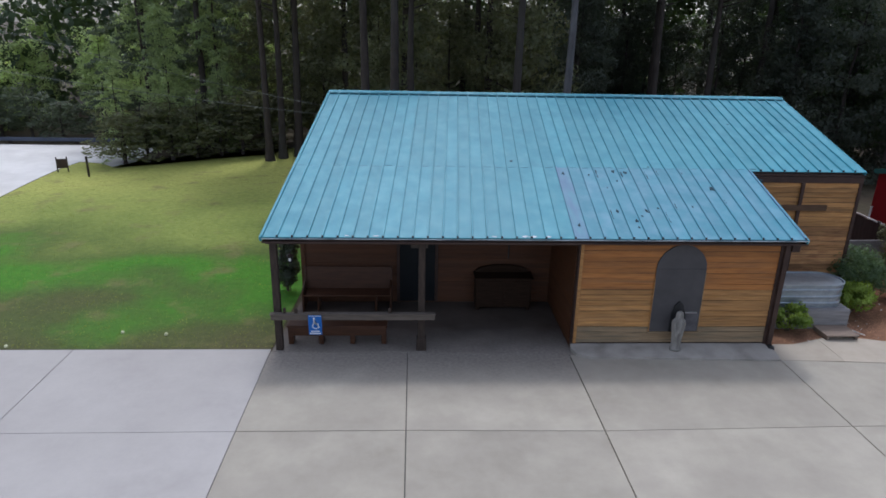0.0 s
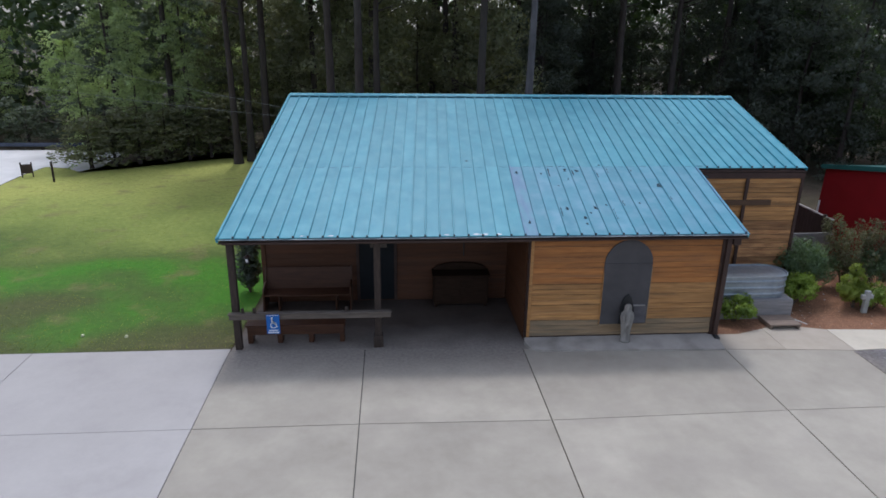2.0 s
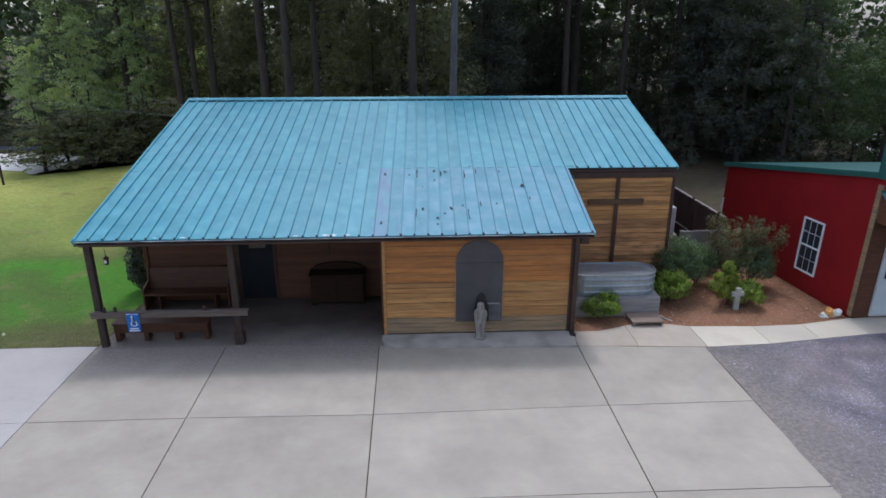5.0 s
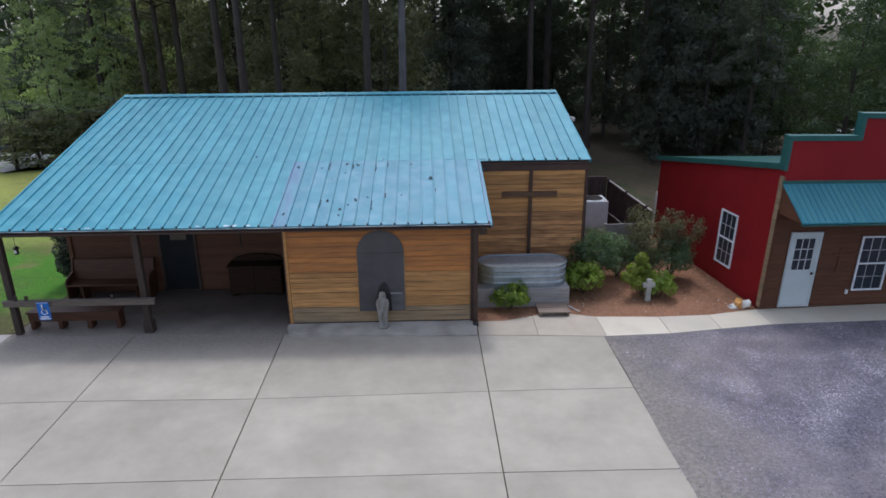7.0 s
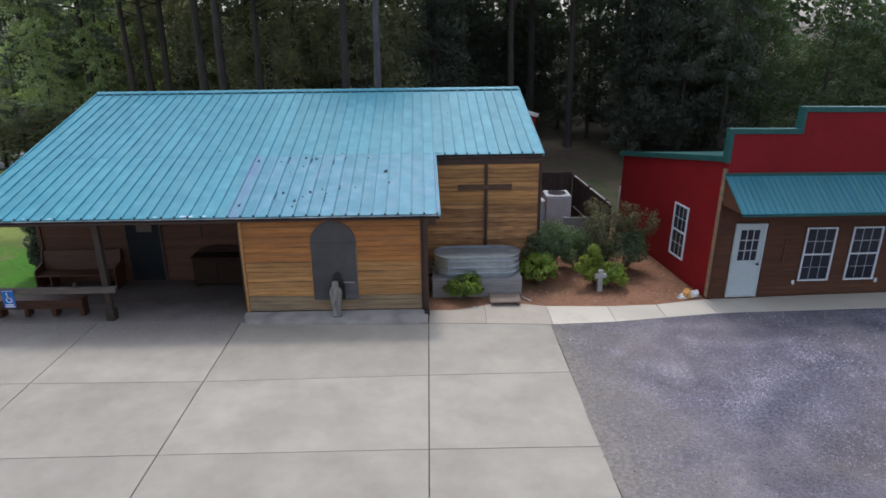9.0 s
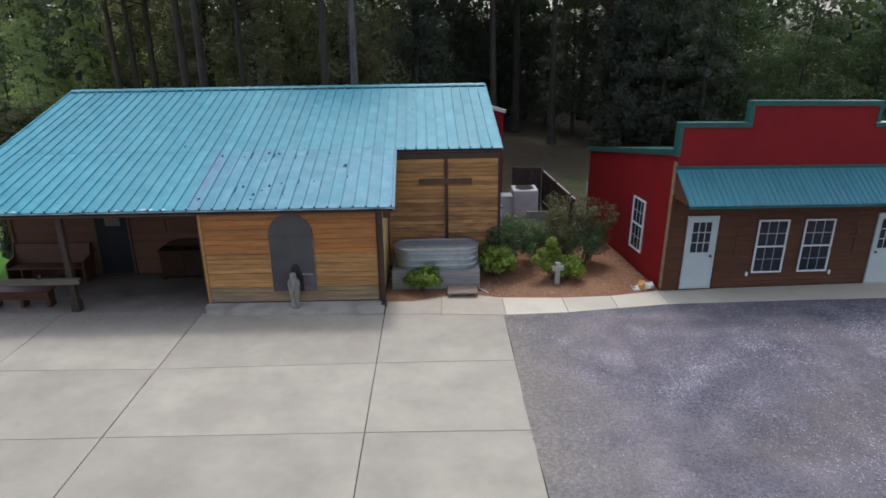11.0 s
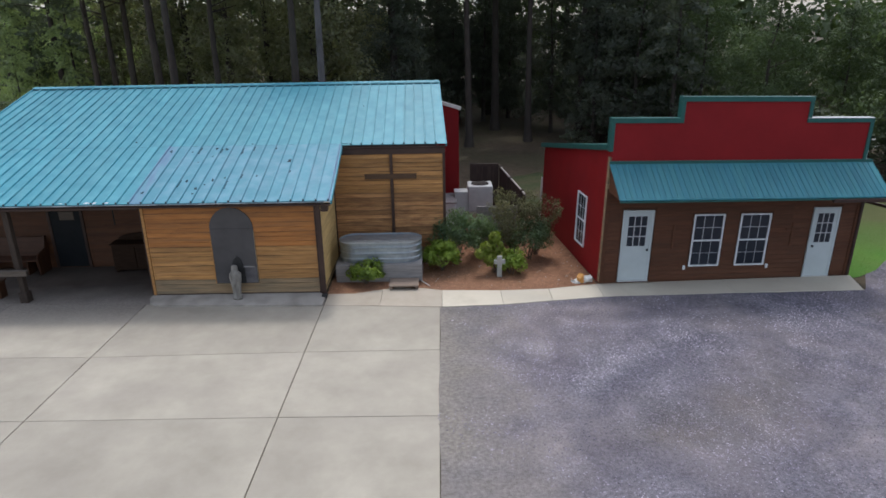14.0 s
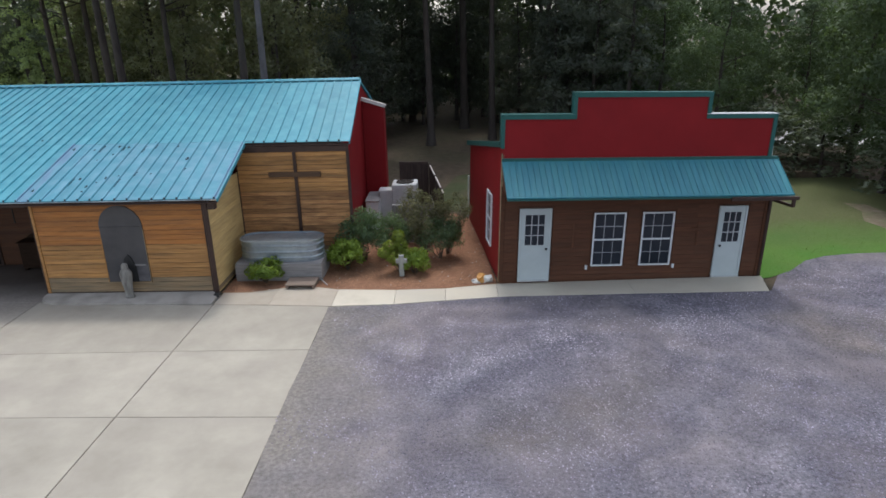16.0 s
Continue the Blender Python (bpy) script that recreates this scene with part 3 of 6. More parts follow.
SX = [-6.83, -3.75, -0.08, 4.69, 7.745]
SY = [-0.10, -3.12, -5.66, -8.2, -10.8, -13.5, -17, -25, -40]
for i in range(4):
    for j in range(len(SY) - 1):
        y0, y1 = SY[j], SY[j + 1]
        e = [0.0, -0.03, -0.2, -0.45, -0.60] if j == 0 else [0.0] * 5
        d = [0.0, 0.0, -0.07, 0.02, 0.07]
        slab([(SX[i], y0 + (e[i] if j == 0 else d[i] if j == 1 else 0)), (SX[i + 1], y0 + (e[i + 1] if j == 0 else d[i + 1] if j == 1 else 0)), (SX[i + 1], y1 + (d[i + 1] if j == 0 else 0)), (SX[i], y1 + (d[i] if j == 0 else 0))], M_CONC_EAVE_SHADE if j == 0 and i < 2 else M_CONC, pave, gap=0.009)
LY = [0.02, -3.12, -6.3, -9.6, -14, -24, -40]
LX = [-6.83, -11.2, -15.6, -20.0, -24.4, -60]
for i in range(len(LX) - 1):
    for j in range(len(LY) - 1):
        slab([(LX[i], LY[j]), (LX[i + 1], LY[j]), (LX[i + 1], LY[j + 1]), (LX[i], LY[j + 1])], M_CONC_PALE, pave, gap=0.006)
walkway = empty("pavement", label="pale concrete footpath along the planting bed and red building", category="footpath", kind="structure")
slab([(4.70, -0.57), (6.15, -0.62), (6.17, 0.48), (5.4, 0.21), (4.70, 0.20)], M_WALK_TAN, walkway, 0.012, gap=0.003)
slab([(6.15, -0.62), (7.80, -0.73), (7.80, 0.38), (7.2, 0.56), (6.57, 0.65), (6.17, 0.48)], M_WALK_TAN, walkway, 0.012, gap=0.003)
WX = [7.80, 9.40, 10.72, 12.1, 15.7, 19.25]
wf = lambda x: float(np.interp(x, [7.80, 9.2, 12.0, 15.3, 19.25], [-0.73, -0.70, -0.33, -0.13, 0.05]))
wb = lambda x: float(np.interp(x, [7.80, 8.0, 9.4, 10.9, 12.1, 19.3], [0.38, 0.34, 0.27, 0.31, 0.57, 1.12]))
for a, b_ in zip(WX, WX[1:]):
    slab([(a, wf(a)), (b_, wf(b_)), (b_ + (0.25 if b_ > 19 else 0), wb(b_)), (a, wb(a))], M_WALK, walkway, 0.014, gap=0.004)


# ---- chapel ----
chapel = empty("chapel", label="low cedar-sided chapel with a teal ribbed metal roof", category="building")
EAVE_Y, EAVE_Z, RIDGE_Y, RIDGE_Z, NOTCH_Y = -0.15, 2.72, 6.92, 5.05, 2.65
SLOPE = (RIDGE_Z - EAVE_Z) / (RIDGE_Y - EAVE_Y)
rz = lambda y: EAVE_Z + (y - EAVE_Y) * SLOPE
xl = lambda y: -6.84 + (y - EAVE_Y) * 0.0945
xr = lambda y: 7.98 - (y - 2.65) * 0.044
ROW = 0.131


lap_rnd = random.Random(77)


def siding(parent, x0, x1, z0, z1, y, mat, holes=(), low=None, low_rows=0, matrix=None, cuts=(), mid=None, mid_rows=0):
    """Lapped boards on a wall that faces -y, row by row, split round holes (functions of z giving x0, x1 or None)."""
    z, k = z0, 0
    while z < z1 - 0.02:
        h = min(ROW, z1 - z)
        spans = [(x0, x1)]
        for hole in holes:
            r = hole(z + h / 2)
            if r:
                spans = [s for a, c in spans for s in ((a, min(c, r[0])), (max(a, r[1]), c)) if s[1] - s[0] > 0.03]
        for cut in cuts:
            spans = [s for a, c in spans for s in (((a, cut), (cut, c)) if a < cut - 0.3 and c > cut + 0.3 and (k % 2) else ((a, c),))]
        for a, c in spans:
            lap, low_z, low_z2 = lap_rnd.uniform(0.019, 0.030), lap_rnd.uniform(0.006, 0.020), lap_rnd.uniform(0.006, 0.020)
            b = bmesh.new()
            v = [b.verts.new(p) for p in ((a, -lap, low_z), (c, -lap, low_z2), (c, -0.006, h), (a, -0.006, h), (a, 0.0, low_z), (c, 0.0, low_z2), (c, 0.0, h), (a, 0.0, h))]
            for f in ((0, 1, 2, 3), (1, 5, 6, 2), (5, 4, 7, 6), (4, 0, 3, 7), (3, 2, 6, 7), (4, 5, 1, 0)):
                b.faces.new([v[i] for i in f])
            m = (matrix or Matrix()) @ Matrix.Translation((0, y, z))
            part("board", b, low if k < low_rows and low else mid if mid and k < mid_rows else mat, parent, at=m)
        z += h
        k += 1


# front room with the arched opening
AX, AR, ASPR, ABOT = 2.34, 0.565, 1.98, 0.45


def arch_hole(z):
    if z < ABOT:
        return None
    z += ROW / 2
    if z < ASPR:
        return AX - AR + 0.02, AX + AR - 0.02
    return (AX - math.sqrt(AR * AR - (z - ASPR) ** 2), AX + math.sqrt(AR * AR - (z - ASPR) ** 2)) if z < ASPR + AR else None


# dark backing shows through the gaps, drawing the shade under each lap
front = part("wall", box(0.0, 4.6, 0.03, 0.15, 0.02, 2.68), M_TRIM, chapel)
siding(front, 0.11, 4.52, 0.16, 2.64, 0.03, M_WOOD, (arch_hole,), M_WOOD_GREY, 3, mid=M_WOOD_PALE, mid_rows=10)
part("corner_trim", box(0.04, 0.11, -0.01, 0.05, 0.14, 2.64, 0.004), M_WOOD_PALE, front)
part("corner_edge", box(0.005, 0.037, -0.004, 0.05, 0.14, 2.64, 0.003), M_TRIM, front)
part("corner_trim", box(4.52, 4.60, -0.015, 0.14, 0.03, 2.64, 0.004), M_TRIM, front)
arc = [(AX + AR * math.cos(a), ASPR + AR * math.sin(a)) for a in np.linspace(0, math.pi, 25)]
arch = part("arched_panel", prism([(AX - AR, ABOT), (AX + AR, ABOT)] + arc, -0.012, 0.04), M_ARCH, chapel, "charcoal-grey arched board filling the opening")
part("cross_rail", box(AX - AR, AX + AR, -0.022, -0.01, 1.96, 1.985, 0.003), M_ARCH, arch)
part("sill", box(AX - AR - 0.02, AX + AR + 0.02, -0.03, 0.03, ABOT - 0.03, ABOT), M_WOOD_GREY, arch)
part("lower_hatch", box(AX + 0.10, AX + 0.54, -0.018, -0.008, 0.47, 0.91, 0.003), M_HATCH, arch, "slightly paler hatch low in the arched board")
part("hatch_ledge", box(AX + 0.10, AX + 0.50, -0.035, -0.008, 0.91, 0.945, 0.004), M_GREYWOOD, arch)
# flat black outline for an unidentified dark shape
part("niche_board", prism([(2.22, 0.46), (2.58, 0.46), (2.57, 0.86), (2.48, 1.14), (2.40, 1.22), (2.30, 1.12), (2.24, 0.90)], -0.05, -0.024), M_BLACK, arch, "black pointed plate behind the statue")
part("jamb_edge", box(AX - AR - 0.014, AX - AR + 0.004, -0.02, 0.0, ABOT, 1.75, 0.003), M_WOOD_PALE, arch)
part("jamb_edge", box(AX + AR - 0.004, AX + AR + 0.014, -0.02, 0.0, ABOT, 1.9, 0.003), M_WOOD_GREY, arch)

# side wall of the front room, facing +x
side = part("wall", box(4.48, 4.6, 0.16, 2.75, 0.02, 2.72), M_WOOD_SIDE_LIT, chapel)
siding(side, 0.17, 2.74, 0.08, 2.78, 0.0, M_WOOD_SIDE_LIT, (), M_WOOD_GREY, 1, matrix=Matrix.Translation((4.6, 0, 0)) @ Matrix.Rotation(radians(90), 4, "Z"))
# recessed wall behind the stock tank
# backed dark as well, so lap shadows read as lines
rec = part("wall", box(4.62, 7.93, 2.66, 2.78, 0.02, 3.54), M_TRIM, chapel)
siding(rec, 4.66, 7.87, 0.08, 3.36, 2.66, M_WOOD_PALE, (), M_WOOD_GREY, 3, cuts=(6.3,), mid=M_WOOD_AGED, mid_rows=16)
part("frieze", box(4.66, 7.95, 2.60, 2.65, 3.36, 3.52, 0.004), M_TRIM, rec)
part("corner_trim", box(7.87, 7.95, 2.61, 2.72, 0.02, 3.36, 0.004), M_TRIM, rec)
cross = part("wall_cross", box(6.32, 6.41, 2.57, 2.62, 0.7, 3.36, 0.006), M_TRIM, chapel, "dark brown wooden cross on the wall")
part("cross_arm", box(5.57, 7.10, 2.565, 2.615, 2.63, 2.78, 0.006), M_STEP_DARK, cross)
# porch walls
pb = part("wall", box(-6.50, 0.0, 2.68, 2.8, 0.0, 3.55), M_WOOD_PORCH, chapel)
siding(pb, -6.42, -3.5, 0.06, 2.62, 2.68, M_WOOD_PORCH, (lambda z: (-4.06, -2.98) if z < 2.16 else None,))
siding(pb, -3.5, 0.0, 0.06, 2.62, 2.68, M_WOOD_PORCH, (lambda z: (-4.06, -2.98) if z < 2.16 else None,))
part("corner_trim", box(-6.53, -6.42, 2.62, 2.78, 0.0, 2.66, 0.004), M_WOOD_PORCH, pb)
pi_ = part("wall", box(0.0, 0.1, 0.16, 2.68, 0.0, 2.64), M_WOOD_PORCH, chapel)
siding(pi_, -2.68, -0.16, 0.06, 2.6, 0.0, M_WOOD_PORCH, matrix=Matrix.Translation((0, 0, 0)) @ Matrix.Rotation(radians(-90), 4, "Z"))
door = part("door", box(-3.98, -3.06, 2.64, 2.70, 0.04, 2.08, 0.004), M_DOOR_DARK, chapel, "dark green porch door")
part("door_frame", box(-4.06, -3.98, 2.62, 2.70, 0.0, 2.15, 0.004), M_TRIM, door)
part("door_frame", box(-3.06, -2.98, 2.62, 2.70, 0.0, 2.15, 0.004), M_TRIM, door)
part("door_frame", box(-3.98, -3.06, 2.62, 2.70, 2.08, 2.15, 0.004), M_TRIM, door)
# gable ends and back
part("wall", prism([(2.78, 0.0), (RIDGE_Y, 0.0), (RIDGE_Y, rz(RIDGE_Y) - 0.12), (2.78, rz(2.78) - 0.12)], 0, 0.12), M_WOOD, chapel, at=Matrix.Translation((-6.05, 0, 0)) @ Matrix.Rotation(radians(90), 4, "Z"))
part("wall", prism([(2.79, 0.0), (10.5, 0.0), (10.5, rz(RIDGE_Y * 2 - 10.5) - 0.12), (RIDGE_Y, rz(RIDGE_Y) - 0.12), (2.79, rz(2.79) - 0.14)], 0, 0.10), M_RED, chapel, "red ribbed metal side wall", at=Matrix.Translation((7.72, 0, 0)) @ Matrix.Rotation(radians(90), 4, "Z"))
part("wall", box(-6.1, 7.6, 10.4, 10.5, 0, 3.7), M_RED, chapel)
# rear wing
wing = part("wall", prism([(7.74, 0), (8.48, 0), (8.48, 4.02), (7.74, 4.27)], 7.3, 7.9), M_RED, chapel, "red metal bump-out at the rear")
part("rake_trim", beam((7.72, 7.28, 4.33), (8.56, 7.28, 4.07), 0.09, 0.12), M_OFFWHITE, wing)
part("roof", prism([(7.72, 4.29), (8.56, 4.03), (8.56, 4.06), (7.72, 4.32)], 7.35, 7.95), M_TRIM, wing)

# roof
roof = part("roof", prism([(EAVE_Y + 0.03, rz(EAVE_Y + 0.03) - 0.10), (RIDGE_Y, RIDGE_Z - 0.10), (RIDGE_Y, RIDGE_Z - 0.01), (EAVE_Y + 0.03, rz(EAVE_Y + 0.03) - 0.01)], 6.20, -4.80), M_TRIM, chapel,
            "teal ribbed sheet-metal roof with worn paint spots", at=Matrix.Rotation(radians(90), 4, "Z"))
part("roof_deck", prism([(NOTCH_Y + 0.05, rz(NOTCH_Y) - 0.12), (RIDGE_Y, RIDGE_Z - 0.10), (RIDGE_Y, RIDGE_Z - 0.012), (NOTCH_Y + 0.05, rz(NOTCH_Y + .05) - 0.012)], -4.81, -7.7), M_TRIM, chapel, at=Matrix.Rotation(radians(90), 4, "Z"))
part("back_roof", prism([(RIDGE_Y, RIDGE_Z - 0.10), (10.9, rz(2 * RIDGE_Y - 10.9) - 0.1), (10.9, rz(2 * RIDGE_Y - 10.9)), (RIDGE_Y, RIDGE_Z - 0.005)], 6.16, -7.77), M_TEAL, chapel, at=Matrix.Rotation(radians(90), 4, "Z"))
NR = 47


def panel(i, y0, y1, mat, lift=0.0, right=None):
    """One roofing strip with the raised rib along its edge."""
    verts, rows = [], []
    for y in (y0, y1):
        a = xl(y) + (xr(y) - xl(y)) * i / NR
        b = xl(y) + (xr(y) - xl(y)) * (i + 1) / NR
        if right:
            b = right(y)
        sec = [(a, 0), (a + 0.006, 0.036), (a + 0.034, 0.036), (a + 0.042, 0), (a + (b - a) * 0.5, 0.0), (b, 0)]
        verts += [(x, y, rz(y) + h + lift) for x, h in sec]
    n = 6
    faces = [(k, k + 1, n + k + 1, n + k) for k in range(n - 1)]
    verts += [(verts[0][0], y0, rz(y0) - 0.012), (verts[5][0], y0, rz(y0) - 0.012)]
    faces += [(0, 12, 13, 5, 4, 3, 2, 1)]
    put("panel", from_arrays("panel", verts, faces), mat, roof)


part("ridge_cap", prism([(RIDGE_Y - 0.17, RIDGE_Z - 0.01), (RIDGE_Y, RIDGE_Z + 0.045), (RIDGE_Y + 0.17, RIDGE_Z - 0.01), (RIDGE_Y, RIDGE_Z + 0.02)], 6.18, -7.80), M_TEAL, chapel, at=Matrix.Rotation(radians(90), 4, "Z"))
roof.matrix_basis = Matrix.Rotation(radians(90), 4, "Z")
inv_roof = roof.matrix_basis.inverted()
pan_mats = {**{i: M_TEAL_WORN for i in range(22, 37)}, 21: M_TEAL_FADED, 37: M_TEAL_FADED}
for i in range(NR):
    if i < 37:
        panel(i, EAVE_Y, NOTCH_Y + 0.06, pan_mats.get(i, M_TEAL), 0.010)
    elif i == 37:
        panel(i, EAVE_Y, NOTCH_Y, M_TEAL_FADED, 0.004, right=lambda y: 5.0 - (y - EAVE_Y) * 0.02)
    panel(i, NOTCH_Y, RIDGE_Y, M_TEAL)
for o in roof.children:
    o.matrix_basis = inv_roof
spot_rnd = random.Random(12)
SPOTS = [(-1.15, 2.99, 0.05), (0.08, 2.44, 0.08), (0.03, 0.33, 0.06), (1.36, 2.55, 0.08), (1.36, 2.12, 0.04), (1.66, 2.49, 0.08), (1.72, 0.87, 0.10), (1.03, 0.86, 0.07), (1.37, 0.49, 0.07), (1.36, 0.25, 0.04), (2.32, 2.78, 0.06), (3.61, 1.78, 0.10),
         (2.01, 0.98, 0.05), (2.85, 1.05, 0.035), (5.03, 2.20, 0.05), (1.55, 0.67, 0.04), (1.04, 1.81, 0.03), (1.58, 5.26, 0.03), (5.36, 5.13, 0.04), (0.71, 2.37, 0.05)]


def worn_spot(x, y, r, mat, wide=1.0):
    o = []
    for k in range(9):
        a, q = k * 0.698, r * spot_rnd.uniform(0.3, 1.0)
        o.append((x + q * wide * math.cos(a), y + 1.5 * q / max(1, wide) * math.sin(a)))
    part("worn_spot", plate(o, lambda u, v: rz(v) + 0.008, lambda u, v: rz(v) + 0.0165), mat, roof, at=inv_roof)


# thin strips draw the overlap's shadow line, broken at random
for i in range(38):
    xa = xl(NOTCH_Y) + (xr(NOTCH_Y) - xl(NOTCH_Y)) * i / NR + 0.05
    yj = NOTCH_Y + 0.05 + spot_rnd.uniform(-0.02, 0.025)
    if spot_rnd.random() < 0.3:
        continue
    part("lap_seam", plate([(xa, yj), (xa + 0.235 * spot_rnd.uniform(0.2, 0.9), yj + spot_rnd.uniform(-0.01, 0.01)), (xa + 0.235 * 0.8, yj + 0.008), (xa, yj + 0.008)], lambda u, v: rz(v) + 0.004, lambda u, v: rz(v) + 0.0135), M_SEAM, roof, at=inv_roof)


def rib_wear(i, y, length):
    """Flaked paint along the foot of one rib, ragged on its open side."""
    x0 = lambda v: xl(v) + (xr(v) - xl(v)) * i / NR + 0.045
    n = 7
    o = [(x0(y + length * k / n), y + length * k / n) for k in range(n + 1)]
    o += [(x0(y + length * k / n) + spot_rnd.uniform(0.008, 0.045), y + length * k / n) for k in range(n, -1, -1)]
    part("worn_spot", plate(o, lambda u, v: rz(v) + 0.008, lambda u, v: rz(v) + 0.0165), M_CHIP, roof, at=inv_roof)


for i, y, length in ((24, 2.25, 0.36), (26, 2.3, 0.24), (28, 2.2, 0.34), (29, 2.4, 0.22), (31, 2.45, 0.12), (24, 0.55, 0.36), (28, 0.45, 0.36), (29, 0.95, 0.2), (33, 1.2, 0.12)):
    rib_wear(i, y, length)
for x, y, r in SPOTS:
    worn_spot(x, y, r * 0.8, M_CHIP)
for x, w in ((-1.24, 0.09), (-1.05, 0.10), (-0.73, 0.08), (-4.43, 0.06), (-5.05, 0.05), (-1.89, 0.06)):
    worn_spot(x, EAVE_Y + 0.05, w * 0.6, M_CHIP_PALE, 2.2)
part("fascia", beam((-6.82, EAVE_Y + 0.04, EAVE_Z - 0.10), (5.0, EAVE_Y + 0.04, EAVE_Z - 0.10), 0.17, 0.03), M_TRIM, chapel)
part("drip_edge", beam((-6.83, EAVE_Y - 0.010, EAVE_Z - 0.028), (5.01, EAVE_Y - 0.010, EAVE_Z - 0.028), 0.034, 0.012), M_DRIP, chapel)
for i in range(1, NR):
    yc = EAVE_Y if i < 38 else NOTCH_Y
    xc = xl(yc) + (xr(yc) - xl(yc)) * i / NR + 0.020
    part("rib_closure", box(xc - 0.022, xc + 0.022, yc - 0.008, yc + 0.006, rz(yc) + 0.0, rz(yc) + 0.052, 0.004), M_BLACK, chapel)
part("ridge_closure", beam((-6.14, RIDGE_Y - 0.19, rz(RIDGE_Y - 0.19) + 0.012), (7.76, RIDGE_Y - 0.19, rz(RIDGE_Y - 0.19) + 0.012), 0.024, 0.03), M_SEAM, chapel)
part("fascia", beam((5.0, NOTCH_Y + 0.03, rz(NOTCH_Y) - 0.09), (7.98, NOTCH_Y + 0.03, rz(NOTCH_Y) - 0.09), 0.16, 0.03), M_TRIM, chapel)
part("gable_trim", beam((xl(EAVE_Y) - 0.01, EAVE_Y, EAVE_Z - 0.04), (xl(RIDGE_Y) - 0.01, RIDGE_Y, RIDGE_Z - 0.04), 0.05, 0.12), M_TEAL, chapel)
part("gable_trim", beam((xr(NOTCH_Y) + 0.01, NOTCH_Y, rz(NOTCH_Y) - 0.04), (xr(RIDGE_Y) + 0.01, RIDGE_Y, RIDGE_Z - 0.04), 0.04, 0.09), M_TEAL, chapel)
part("gable_trim", beam((5.01, EAVE_Y, EAVE_Z - 0.05), (4.95, NOTCH_Y, rz(NOTCH_Y) - 0.05), 0.04, 0.10), M_TEAL, chapel)
part("soffit", plate([(-6.74, 0.0), (0.0, 0.0), (0.0, 2.68), (-6.5, 2.68)], lambda x, y: 2.635, lambda x, y: 2.66), M_TRIM, chapel)
part("header_beam", box(-6.78, -0.02, -0.06, 0.08, 2.54, 2.645, 0.006), M_TRIM, chapel)
part("downspout", box(4.585, 4.70, -0.08, -0.02, 0.10, 2.60, 0.01), M_TRIM, chapel, "dark brown downspout")
part("beam_end", box(4.72, 4.90, -0.10, 0.10, 2.42, 2.60, 0.01), M_TRIM, chapel)
part("gutter_boot", box(4.58, 4.72, -0.22, 0.0, 0.03, 0.15, 0.03), M_BLACK, chapel)
for px in (-6.63, -3.44):
    post = part("post", box(px - 0.075, px + 0.075, -0.05, 0.10, 0.0, 2.54, 0.008), M_POST, chapel, "dark timber porch post")
    if px > -5:
        part("post_boot", box(px - 0.11, px + 0.11, -0.09, 0.14, 0.0, 0.30, 0.01), M_POST, post)
part("porch_floor", plate([(-6.80, -0.11), (-3.75, -0.14), (-0.05, -0.31), (0.12, -0.31), (0.12, 0.02), (0.05, 0.02), (0.05, 2.68), (-6.60, 2.68)], -0.05, 0.004), M_CONC_DARK, chapel, "stained concrete porch floor, porch shade put into its dark tone, paler along its front")
part("front_pad", plate([(0.0, 0.02), (-0.02, -0.15), (0.06, -0.36), (0.3, -0.47), (4.66, -0.60), (4.68, 0.02)], -0.08, lambda x, y: 0.13 + 0.15 * (y - 0.02)), M_PAD, chapel, "mildew-stained concrete pad at the front wall")

rail = empty("guard_rail", (-4.95, -0.12, 0), label="grey weathered timber rail across the porch front", category="railing")
part("top_board", box(-1.80, 1.80, -0.06, 0.0, 0.81, 0.935, 0.008), M_RAIL, rail)
part("cap_board", box(-1.82, 1.82, -0.08, 0.06, 0.935, 0.96, 0.006), M_RAIL, rail)
for x in (-1.50, -1.25, 0.8):
    part("peg", box(x - 0.03, x + 0.03, -0.03, 0.03, 0.96, 1.08, 0.008), M_POST, rail)

sign = empty("parking_sign", (-5.78, -0.23, 0.72), label="blue wheelchair parking sign fixed to the rail", category="sign")
part("plate", box(-0.145, 0.145, 0, 0.01, -0.235, 0.235, 0.003), M_BLUE, sign)


def ring(cx, cz, r0, r1, a0, a1, n=18):
    o = [(cx + r1 * math.cos(a), cz + r1 * math.sin(a)) for a in np.linspace(a0, a1, n)]
    o += [(cx + r0 * math.cos(a), cz + r0 * math.sin(a)) for a in np.linspace(a1, a0, n)]
    return prism(o, -0.006, -0.002)


part("symbol", ring(0.01, -0.02, 0.055, 0.075, radians(130), radians(350)), M_WHITE, sign, "white wheelchair wheel")
part("symbol", prism([(-0.035, 0.13), (-0.012, 0.13), (-0.005, 0.02), (0.05, 0.02), (0.08, -0.07), (0.10, -0.065), (0.065, 0.045), (-0.03, 0.045)], -0.006, -0.002), M_WHITE, sign)
part("symbol", ring(-0.02, 0.155, 0.0, 0.024, 0, 6.28, 14), M_WHITE, sign)
part("border", box(-0.13, 0.13, -0.004, 0.0, 0.212, 0.222), M_WHITE, sign)
part("lettering_bar", box(-0.10, 0.10, -0.004, 0.0, -0.165, -0.135), M_WHITE, sign)
part("lettering_bar", box(-0.12, 0.12, -0.004, 0.0, -0.215, -0.185), M_WHITE, sign)


